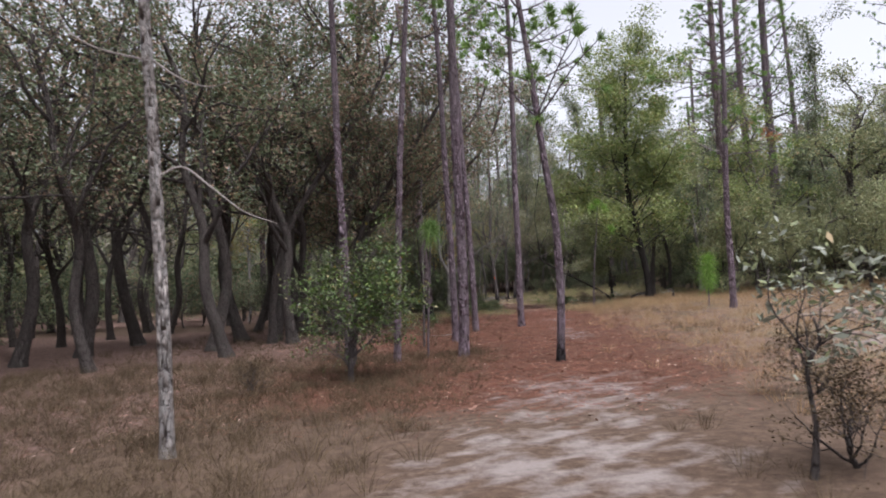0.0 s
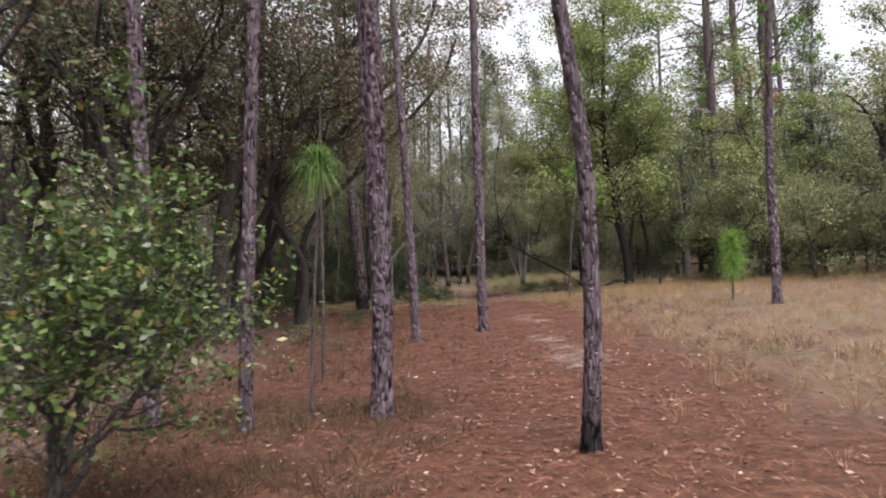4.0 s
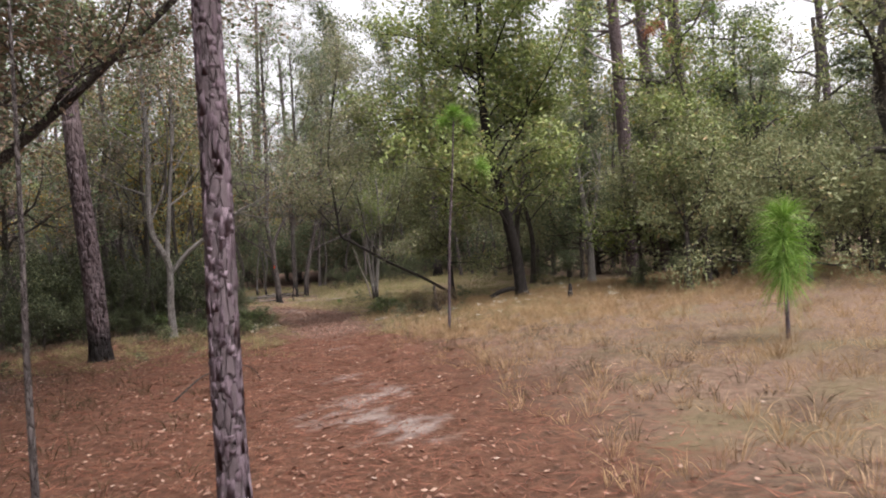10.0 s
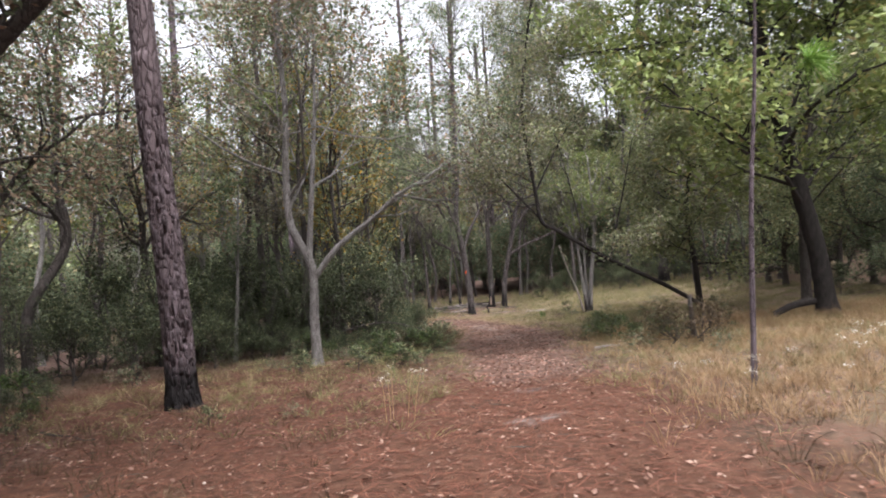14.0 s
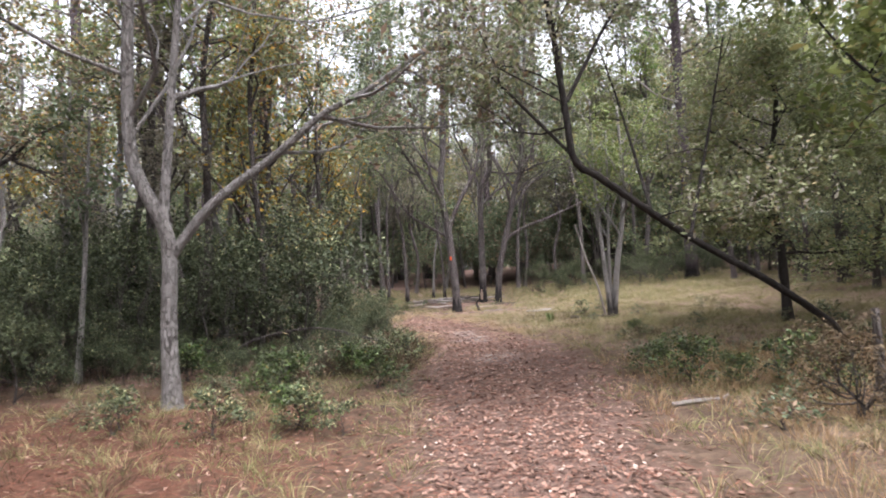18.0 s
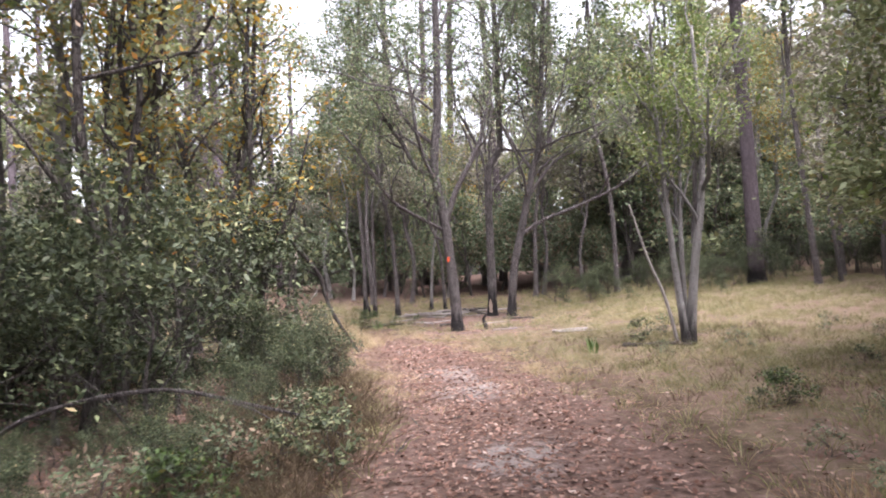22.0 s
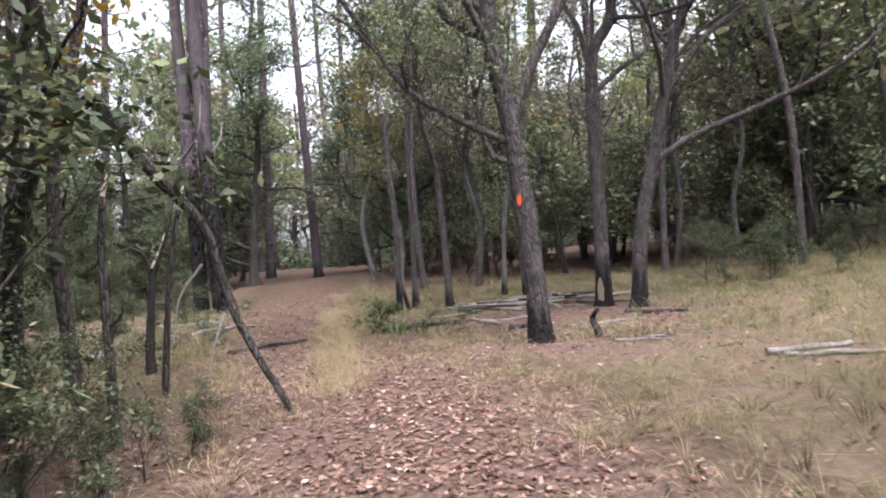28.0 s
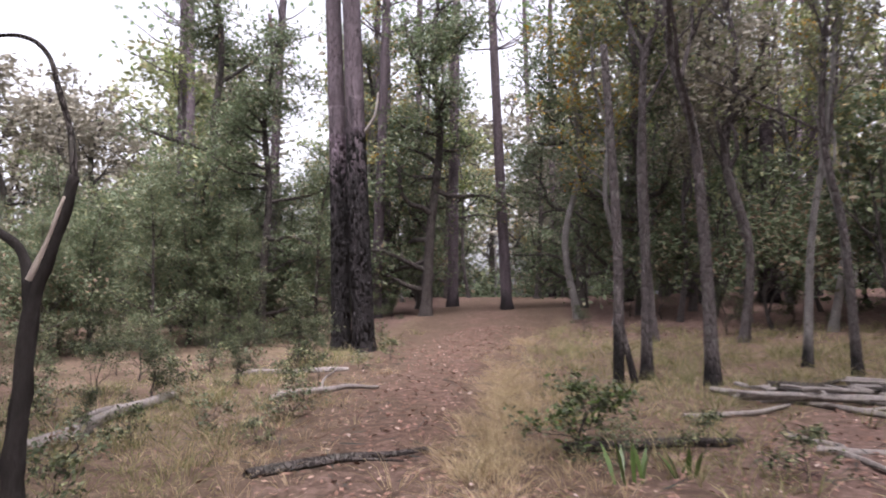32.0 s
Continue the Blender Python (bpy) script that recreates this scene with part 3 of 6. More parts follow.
def cover(x, y):
    """What lies on the ground: bare sand, fallen needles, fallen leaves, grass, each 0 to 1."""
    d = off_trail(x, y)
    sand = sum(np.exp(-((np.hypot(x - a, (y - b) * 0.75) / r) ** 2)) for a, b, r in SAND) * (0.7 + 0.7 * ripple(x, y, 0.75) + 0.5 * ripple(x, y, 0.33, 2.0))
    sand = sand + 0.35 * np.exp(-(d / 0.45) ** 2) * softstep(38, 44, y) * (1 - softstep(49, 53, y))
    needle = np.exp(-((x - 2.6) / 3.6) ** 2) * softstep(8, 12, y) * (1 - softstep(33, 38, y)) * 1.2
    needle = np.maximum(needle, 0.45 * np.exp(-(d / 1.0) ** 2) * softstep(53, 58, y))
    needle = np.maximum(needle, 0.95 * np.exp(-((x + 1.5) / 4.5) ** 2 - ((y - 34) / 7) ** 4))
    litter = np.exp(-(d / (1.05 + 0.4 * softstep(37, 41, y))) ** 2) * softstep(33, 37, y) * (1 - 0.55 * softstep(53, 57, y))
    litter = np.maximum(litter, np.exp(-(np.hypot(x - 1.9, (y - 57.6) * 0.8) / 2.6) ** 2) * 1.2)
    litter = np.maximum(litter, (1 - softstep(-2.5, 1.0, x)) * (1 - softstep(30, 36, y)) * 0.8)
    litter = np.maximum(litter, 0.75 * np.exp(-(np.hypot(x - 7.5, (y - 42)) / 3.0) ** 2))
    litter = np.maximum(litter, (1 - softstep(0.6, 1.8, x)) * softstep(41, 42.5, y) * (1 - softstep(51, 53, y)) * softstep(1.3, 2.0, d))
    litter = np.maximum(litter, softstep(64, 70, y) * softstep(1.5, 3.0, d))
    grass = softstep(4.6, 7.0, x) * (0.7 + 0.4 * ripple(x, y, 3.3, 2.0)) + 0.8 * softstep(1.0, 2.5, d) * softstep(36, 42, y) * softstep(-2.0, 4.0, x)
    grass = np.maximum(grass, 0.55 * softstep(1.2, 2.2, d) * softstep(50, 56, y))
    return np.clip(sand, 0, 1), np.clip(needle, 0, 1), np.clip(litter, 0, 1), np.clip(grass, 0, 1)


def ground_lines(lo, hi, step, far):
    fine = np.arange(lo, hi + step / 2, step)
    out = np.cumsum(step * 1.35 ** np.arange(1, 40))
    out = np.append(out[out < far], far)
    return np.concatenate([lo - out[::-1], fine, hi + out])


gx, gy = np.meshgrid(ground_lines(-10, 15, 0.16, 900), ground_lines(-3, 70, 0.16, 900))
gz = lie(gx, gy) + 0.02 * ripple(gx, gy, 1.7) + 0.012 * ripple(gx, gy, 0.62, 1.0)
gi = np.arange(gx.size).reshape(gx.shape)
names = ("sand", "needle", "litter", "grass")
ground = link_mesh("ground", np.stack([gx, gy, gz], -1), np.stack([gi[:-1, :-1], gi[:-1, 1:], gi[1:, 1:], gi[1:, :-1]], -1).reshape(-1, 4), None, GROUND, smooth=True,
                   attrs={k: v.ravel() for k, v in zip(names, cover(gx, gy))})
tagged(ground, "sandy forest floor with fallen needles, leaves and dry grass", "ground", kind="structure")


def on(x, y, sink=0.02):
    return (x, y, float(lie(x, y)) - sink)


# ---- kinds of crown ----
GROVE = dict(limbs=10, kids=[0, 4, 4], levels=3, fork=(30, 70), reach=(0.4, 0.62), wob=0.26, lift=0.06, leaves=36, spread=0.34, leaf=0.13, share=0.3, **{"from": 0.32})
WIDE = dict(limbs=15, kids=[0, 5, 4], levels=3, fork=(40, 80), reach=(0.3, 0.52), wob=0.2, lift=0.05, leaves=24, spread=0.26, leaf=0.17, share=0.12, **{"from": 0.2})
SCREEN = dict(limbs=15, kids=[0, 4, 3], levels=3, fork=(50, 85), reach=(0.3, 0.5), wob=0.22, lift=0.06, leaves=26, spread=0.34, leaf=0.22, share=0.15, **{"from": 0.08})
SLIM = dict(limbs=9, kids=[0, 3, 3], levels=3, fork=(30, 60), reach=(0.2, 0.34), wob=0.25, lift=0.1, leaves=14, spread=0.2, leaf=0.13, share=0.25, **{"from": 0.45})
OPEN = dict(limbs=6, kids=[0, 5, 4], levels=3, fork=(25, 55), reach=(0.3, 0.5), wob=0.22, lift=0.1, leaves=12, spread=0.16, leaf=0.085, share=0.2, **{"from": 0.55})
SHRUB = dict(limbs=9, kids=[0, 5, 3], levels=3, fork=(25, 70), reach=(0.5, 0.8), wob=0.2, lift=0.04, leaves=14, spread=0.09, leaf=0.075, share=0.1, **{"from": 0.05})
BUSHY = dict(limbs=14, kids=[0, 6, 4], levels=3, fork=(25, 75), reach=(0.45, 0.75), wob=0.2, lift=0.05, leaves=16, spread=0.1, leaf=0.065, share=0.08, slim=0.55, **{"from": 0.03})


def rise(h, lean=(0, 0), n=5, wob=0.12, seed=0):
    """A slightly crooked upright line of height h."""
    rng = np.random.default_rng(seed)
    f = np.linspace(0, 1, n)
    p = np.stack([lean[0] * f, lean[1] * f, h * f], 1)
    p[1:, :2] += rng.normal(size=(n - 1, 2)) * wob
    return p


def copies(first, places, rng, group, big=(0.8, 1.2)):
    for x, y in places:
        s = rng.uniform(*big)
        m = Matrix.LocRotScale(on(x, y), Euler((radians(rng.uniform(-3, 3)), radians(rng.uniform(-3, 3)), rng.uniform(0, 6.28))), None)
        first.scale = (s, s, s * rng.uniform(0.92, 1.12))
        copy_thing(first, m)["group"] = group
    first.scale = (1, 1, 1)
    first["group"] = group


def spaced(rng, n, box, gap, keep=None):
    got = []
    for _ in range(n * 40):
        p = np.array([rng.uniform(box[0], box[1]), rng.uniform(box[2], box[3])])
        if (keep is None or keep(*p)) and all(np.hypot(*(p - q)) > gap for q in got):
            got.append(p)
            if len(got) == n:
                break
    return [tuple(p) for p in got]


# ---- pines of the first stretch ----
def up(pts, top, lean=None):
    """Carries a trunk on to its top."""
    a, b = np.array(pts[-2]), np.array(pts[-1])
    way = (b - a) / (b[2] - a[2])
    return [*pts, tuple(b + way * (top - b[2]) * 0.5 + (0.05, 0.03, 0)), tuple(b + way * (top - b[2]))]


pine("pine_tree", on(0.17, 7.95), up([(0, 0, 0), (-0.02, 0, 1.03), (-0.06, -0.01, 2.04), (-0.11, -0.01, 3.06), (-0.17, -0.02, 4.11)], 9), 0.06,
     "slender pine with pale flaky bark and dead side branches", 1, BARK_PALE, 0.7, 5, 1.3, 0.0, 1,
     dead=[([(-0.17, 0, 3.58), (-0.6, -0.06, 3.7), (-0.86, -0.09, 3.87), (-0.95, -0.1, 4.05)], 0.014), ([(-0.14, 0, 3.6), (0.16, 0.02, 3.39), (0.41, 0.04, 3.31), (0.59, 0.06, 3.35)], 0.014),
           ([(-0.07, 0, 2.5), (0.15, 0.02, 2.59), (0.4, 0.04, 2.41), (0.7, 0.07, 2.17), (1.0, 0.11, 2.05)], 0.014)])
pine("pine_tree", on(2.22, 15.16), up([(0, 0, 0), (0.03, 0, 1.28), (0.01, 0, 2.61), (-0.02, 0, 3.95)], 13), 0.098, "tall pine with thick plated purple-grey bark", 2, None, 0.62, 7, 1.8, 0.0, 2)
pine("pine_tree", on(3.92, 13.78), up([(0, 0, 0), (0.04, 0, 0.81), (0.04, 0, 1.43), (0.01, 0, 2.22), (-0.06, 0, 2.81), (-0.13, 0, 3.31)], 8), 0.066, "slim bent pine with a dark scorched foot", 3, None, 0.5, 7, 1.5, 0.35, 1)
pine("pine_tree", on(3.31, 22.77), up([(0, 0, 0), (-0.02, 0, 0.92), (-0.02, 0, 2.11), (-0.03, 0, 3.07), (-0.04, 0.01, 3.8)], 12), 0.096, "straight pine with furrowed dark bark beside the trail", 4, None, 0.65, 6, 1.7, 0.0, 2)
pine("pine_tree", on(1.74, 18.6), up([(0.02, 0, 0), (0.01, 0, 0.85), (-0.02, 0, 2.07), (-0.05, 0, 2.9), (-0.08, 0, 3.52)], 11), 0.08, "slim pine with scaly grey bark among needles", 5, None, 0.65, 6, 1.6, 0.0, 2)
pine("pine_tree", on(2.06, 21.48), up([(0, 0, 0), (-0.04, 0, 1.36), (-0.1, 0, 2.64), (-0.15, 0, 3.8), (-0.2, 0, 4.57)], 11), 0.082, "slim leaning pine with scaly bark", 6, None, 0.62, 6, 1.6, 0.0, 1)
pine("pine_tree", on(0.03, 15.2), up([(0, 0, 0), (0, 0, 1.4), (-0.07, 0, 2.67), (-0.12, 0, 3.95)], 12), 0.078, "pine standing behind a green bush", 7, None, 0.62, 6, 1.7, 0.0, 1)
pine("pine_tree", on(1.0, 14.95), up([(0, 0, 0), (0.05, 0, 1.35), (0.11, 0, 2.79), (0.18, 0.01, 4.24)], 11), 0.066, "thin dark pine near a green bush", 8, None, 0.62, 6, 1.6, 0.0, 1)
pine("pine_tree", on(9.67, 24.13), up([(0, 0, 0), (-0.01, 0, 1.31), (-0.05, 0.01, 2.65), (-0.03, 0, 4.0)], 10.5), 0.1, "open-crowned pine in the grassy clearing", 9, None, 0.42, 8, 2.1, 0.0, 1)
pine("pine_tree", on(-1.0, 34.8), up([(0.04, 0.01, 0), (-0.05, -0.01, 1.76), (-0.22, -0.03, 3.69), (-0.36, -0.04, 5.66)], 15), 0.225, "stout old pine with dark bark and a blackened foot", 10, BARK_RED, 0.6, 7, 2.4, 0.7, 1)
for n, (x, y, lean, top, r, bk, ch) in enumerate([(14.6, 41.6, -0.25, 16, 0.27, BARK_RED, 0.0), (16.6, 43.3, -0.4, 17, 0.24, BARK_RED, 0.0), (18.0, 43.66, -0.25, 18, 0.3, BARK_PINE, 4.0), (11.0, 62.5, -0.3, 16, 0.27, BARK_PINE, 0.8)]):
    tall_pine = pine("pine_tree", on(x, y), [(0, 0, 0), (lean * 0.4, 0, 5), (lean, 0.04, 11), (lean * 1.3, 0, top)], r, "tall pine with a bare trunk and thin top", 20 + n, bk, 0.52, 8, 3.0, ch, group="tall pines behind the clearing", dead=[([(0, 0, 7.5), (-1.2, -0.4, 7.8), (-2.2, -0.5, 8.6), (-2.8, -0.6, 8.7)], 0.05)])
    if n == 1:
        v, q, t = needles(np.random.default_rng(27), [(0.1, -0.4, 9.4), (-0.3, -0.5, 9.1), (0.9, -0.4, 8.5), (0.5, -0.4, 8.8), (1.3, -0.3, 8.4)], [(0, 0, -0.6)] * 5, 90, 0.42, 0.02, 0.9, 0.7)
        link_mesh("dead_needles", v, q, t, NEEDLE_DEAD, tall_pine, "rust-red dead needles")
        Stems().tube(spline([(-0.15, 0, 9.2), (0.1, -0.3, 9.5), (0.5, -0.4, 9.0), (1.4, -0.35, 8.6)], 0.2), np.linspace(0.04, 0.012, len(spline([(-0.15, 0, 9.2), (0.1, -0.3, 9.5), (0.5, -0.4, 9.0), (1.4, -0.35, 8.6)], 0.2))), 6).link("dead_branch", WOOD_GREY, tall_pine)
pine("pine_tree", on(-8.3, 63.9), up([(0.04, 0.02, 0), (-0.11, -0.04, 3.15), (-0.24, -0.08, 5.94), (-0.36, -0.12, 8.8)], 17), 0.23, "tall pine burnt black around its lower trunk", 31, BARK_PINE, 0.5, 7, 2.6, 5.0, 1, group="pair of burnt pines", dead=[([(-0.1, 0, 4.4), (0.25, 0, 4.8), (0.35, 0, 5.3)], 0.05)])
pine("pine_tree", on(-9.0, 64.2), up([(-0.06, -0.02, 0), (-0.15, -0.05, 3.23), (-0.27, -0.09, 6.1), (-0.4, -0.14, 9.05)], 17), 0.21, "tall pine burnt black around its lower trunk", 32, BARK_PINE, 0.55, 7, 2.4, 4.4, 1, group="pair of burnt pines")
far_pine = pine("pine_tree", on(-12.7, 75), [(0, 0, 0), (0.05, 0, 7), (0.1, 0.1, 13), (0.1, 0.1, 19)], 0.21, "tall straight pine with an open crown", 33, BARK_PINE, 0.5, 8, 2.6, 0.5, group="tall pines at the forest edge", plain=True)


# ---- young pines ----
def young_pine(at, stem, r, tufts, label, seed, count=260, length=0.34, bark=None, droop=0.55, leaf=None):
    """A longleaf sapling: a thin stem with brushes of long drooping needles."""
    rng = np.random.default_rng(seed)
    tree = thing("young_pine", at, label, "young pine")
    line = spline(stem, 0.15)
    Stems().tube(line, np.linspace(r, r * 0.45, len(line)), 8).link("stem", bark or BARK_PINE, tree)
    for c, way, share in tufts:
        v, q, t = needles(rng, [c], [way], int(count * share), length, 0.006, droop, 0.75)
        link_mesh("needle_brush", v, q, t, leaf or NEEDLE_YOUNG, tree)
    return tree


young_pine(on(9.49, 26.23), [(0, 0, 0), (0.01, 0, 0.6), (0.0, 0, 1.1), (0.03, 0, 1.5)], 0.028, [((0.03, 0, 1.5), (0, 0, 0.8), 1.6), ((0.02, 0, 1.25), (0, 0, 0.1), 1.6), ((0, 0, 1.0), (0, 0, -0.2), 1.6), ((0, 0, 0.82), (0, 0, -0.4), 0.7)], "young longleaf pine, a bright green brush of long needles", 40, 250, 0.46)
young_pine(on(6.32, 32.7), [(0.06, 0, 0), (0.17, 0, 1.88), (0.3, 0, 3.2), (0.4, 0, 4.45)], 0.034, [((0.4, 0, 4.5), (0, 0, 0.9), 1.8), ((0.25, 0.05, 4.35), (-0.5, 0, 0.4), 1.0), ((0.62, 0, 4.3), (0.7, 0, 0.3), 1.0), ((0.86, 0, 3.42), (0.8, 0, 0.1), 1.2)], "thin tall young pine with bright tufts at its tip", 41, 240, 0.34)
young_pine(on(1.53, 15.3), [(0, 0, 0), (0.04, 0, 1.0), (0.08, 0, 1.6), (0.12, 0, 2.5)], 0.022, [((0.12, 0, 2.5), (0, 0, 0.5), 1.2), ((0.12, 0, 2.42), (0, 0, 0.0), 1.4)], "young pine with a drooping mop of green needles", 42, 200, 0.34, droop=1.2, leaf=NEEDLE)
for n, (x, y, stem) in enumerate([(1.12, 17.8, [(0, 0, 0), (0.02, 0, 1.4), (0.02, 0, 2.74), (0.04, 0, 3.79)]), (1.83, 23.74, [(0, 0, 0), (-0.02, 0, 1.0), (-0.02, 0, 2.06), (-0.04, 0.01, 3.6)])]):
    sap = thing("dead_sapling", on(x, y), "thin bare dead sapling stem", "sapling", "thin dead saplings")
    Stems().tube(spline(stem, 0.1), np.linspace(0.03, 0.012, len(spline(stem, 0.1))), 8).link("stem", BARK_GREY, sap)

# ---- named broad-leaved trees ----
broadleaf("oak_tree", on(10.06, 40.09), [(0, 0, 0), (-0.12, 0.02, 1.38), (-0.33, 0.06, 2.55), (-0.5, 0.08, 3.6), (-0.9, 0.15, 6.3), (-0.7, 0.3, 12.5)], 0.19, "leaning dark oak with a broad yellow-green crown", {**WIDE, "limbs": 34, "leaves": 64, "spread": 0.42, "leaf": 0.15, "reach": (0.3, 0.46), "from": 0.16, "thin": 0.5, "low": -0.25, "kids": [0, 6, 4]}, 50, BARK_BLACK, LEAF_GREEN, second=LEAF_OLIVE, sides=18, relief=plates(0.05, 0.15, 0.014, 0.5, 7.0), step=0.12)
vt = broadleaf("small_tree", on(13.2, 42.0), [(-0.05, 0, 0), (-0.03, 0, 1.67), (-0.2, 0.03, 3.16), (-0.34, 0.06, 4.6)], 0.14, "small pale forked tree with few leaves", {**OPEN, "limbs": 4, "leaves": 5}, 51, BARK_PALE, LEAF_OLIVE, extra=[([(-0.03, 0, 1.67), (0.33, -0.06, 3.34), (0.5, -0.08, 4.6)], 0.09)])
broadleaf("pale_oak", on(-0.5, 39.65), [(0.07, 0.02, 0), (0.04, 0.02, 0.98), (0.06, 0.02, 1.92), (-0.02, 0.02, 2.3), (-0.12, 0, 2.5), (-0.39, -0.03, 3.16), (-0.42, -0.03, 4.34), (-0.37, -0.03, 5.6), (-0.5, 0.1, 7.5), (-0.3, 0.3, 9.2)], 0.108, "pale lichen-covered oak forking into three stems", {**OPEN, "limbs": 18, "leaves": 46, "spread": 0.4, "leaf": 0.1, "from": 0.36, "reach": (0.42, 0.7), "fork": (35, 75), "share": 0.45, "kids": [0, 6, 5], "thin": 0.6}, 52, BARK_PALE, LEAF_DARK, second=LEAF_BROWN, sides=20, relief=plates(0.035, 0.1, 0.007, 0.5, 6.0), step=0.07,
          extra=[([(0.0, 0.01, 2.3), (0.02, 0.01, 2.64), (0.13, 0.02, 3.96), (0.25, 0.04, 5.43), (0.3, 0.1, 7.2)], 0.075), ([(0.06, 0.02, 1.85), (0.61, 0.07, 2.52), (1.41, 0.16, 3.11), (2.0, 0.22, 3.6), (2.51, 0.27, 3.85), (3.4, 0.5, 4.5)], 0.075)])
slim = broadleaf("slim_tree", on(-3.3, 42.2), [(-0.06, 0, 0), (0.07, 0.01, 1.75), (0.13, 0.01, 2.87), (0.2, 0.02, 4.5)], 0.055, "slim pale trunk standing in the thicket", {**SLIM, "limbs": 4}, 53, BARK_PALE, LEAF_DARK)
# the leaning trunk rests across a low stump
broadleaf("leaning_tree", on(8.3, 41.8), [(0, 0, 0), (-0.3, -0.24, 0.34), (-1.3, -1.05, 0.92), (-2.5, -2.0, 1.5), (-3.55, -2.85, 2.1), (-3.85, -3.1, 2.27), (-3.93, -3.12, 2.7), (-4.0, -3.0, 3.4), (-4.1, -2.7, 4.6), (-3.9, -2.3, 6.2), (-3.6, -1.8, 7.8)], 0.05, "dark half-fallen tree leaning over towards the trail", {**SCREEN, "limbs": 30, "leaves": 30, "leaf": 0.065, "spread": 0.28, "from": 0.3, "reach": (0.13, 0.28), "thin": 0.45, "kids": [0, 7, 5], "share": 0.4, "low": -0.1}, 54, BARK_BLACK, LEAF_OLIVE, second=LEAF_WINTER, tip=0.5, sides=16, relief=plates(0.03, 0.09, 0.009, 0.5, 5.0), step=0.06,
          extra=[([(-3.85, -3.1, 2.3), (-4.5, -2.7, 3.1), (-5.0, -2.1, 3.8), (-5.3, -1.6, 4.8)], 0.022), ([(-3.92, -3.1, 2.9), (-3.4, -2.6, 3.9), (-2.8, -1.9, 4.9)], 0.025), ([(-2.5, -2.0, 1.5), (-2.1, -1.4, 2.8), (-1.7, -0.8, 4.2)], 0.025), ([(-3.0, -2.4, 1.8), (-3.2, -1.6, 3.2), (-3.4, -0.5, 4.6)], 0.022)])
post = thing("dead_stump", on(6.95, 38.0), "thin upright dead stump under a leaning tree", "stump")
Stems().tube(spline([(0.02, 0, 0), (0, 0, 0.4), (-0.02, 0, 0.85)], 0.1), np.linspace(0.06, 0.035, len(spline([(0.02, 0, 0), (0, 0, 0.4), (-0.02, 0, 0.85)], 0.1))), 8).link("stem", BARK_OAK, post)

oak_relief = plates(0.035, 0.12, 0.016, 0.4, 3.0)
oak = broadleaf("marked_oak", on(1.57, 55.7), [(0.01, 0, 0), (-0.05, -0.01, 1.11), (-0.12, -0.02, 1.76), (-0.22, -0.04, 2.79), (-0.43, -0.07, 4.02), (-0.41, -0.07, 4.86), (-0.3, 0, 6.5), (-0.3, 0.2, 14)], 0.14, "large grey oak with an orange paint blaze on its trunk", {**OPEN, "limbs": 20, "from": 0.26, "leaves": 30, "leaf": 0.075, "spread": 0.22, "reach": (0.24, 0.42), "thin": 0.7, "kids": [0, 7, 5]}, 60, BARK_GREY, LEAF_DARK, 0.45, 36, oak_relief, 0.06, second=LEAF_OLIVE,
          extra=[([(-0.2, -0.03, 2.37), (-0.47, -0.08, 2.45), (-0.62, -0.11, 2.91), (-0.7, -0.11, 3.61), (-0.75, -0.2, 4.4)], 0.05), ([(-0.22, -0.05, 2.6), (-0.94, -0.15, 3.0), (-1.55, -0.26, 3.43), (-2.06, -0.34, 4.22), (-2.48, -0.41, 4.86), (-2.9, -0.5, 5.4)], 0.062),
                 ([(-0.44, -0.07, 4.0), (-0.95, -0.16, 4.3), (-1.19, -0.2, 4.82), (-1.53, -0.25, 5.31), (-2.0, -0.4, 6.2)], 0.075), ([(-0.2, -0.03, 2.83), (0.06, 0.01, 3.56), (0.37, 0.06, 4.15), (0.74, 0.12, 4.88), (0.97, 0.16, 5.8), (1.2, 0.3, 7)], 0.085)])
mid_oak = broadleaf("oak_tree", on(2.25, 59.6), [(0, 0, 0), (0.01, 0, 1.64), (0, 0, 3.73), (0.06, 0.01, 4.65), (0.37, 0.06, 5.19), (0.42, 0.07, 6.06), (0.35, 0.06, 14)], 0.14, "grey oak with a fire scar at its charred foot", {**OPEN, "limbs": 20, "from": 0.26, "leaves": 30, "leaf": 0.075, "spread": 0.22, "reach": (0.24, 0.42), "thin": 0.7, "kids": [0, 7, 5]}, 61, BARK_GREY, LEAF_DARK, 0.9, 22, plates(0.04, 0.12, 0.012, 0.4, 8.0), 0.09, second=LEAF_OLIVE)
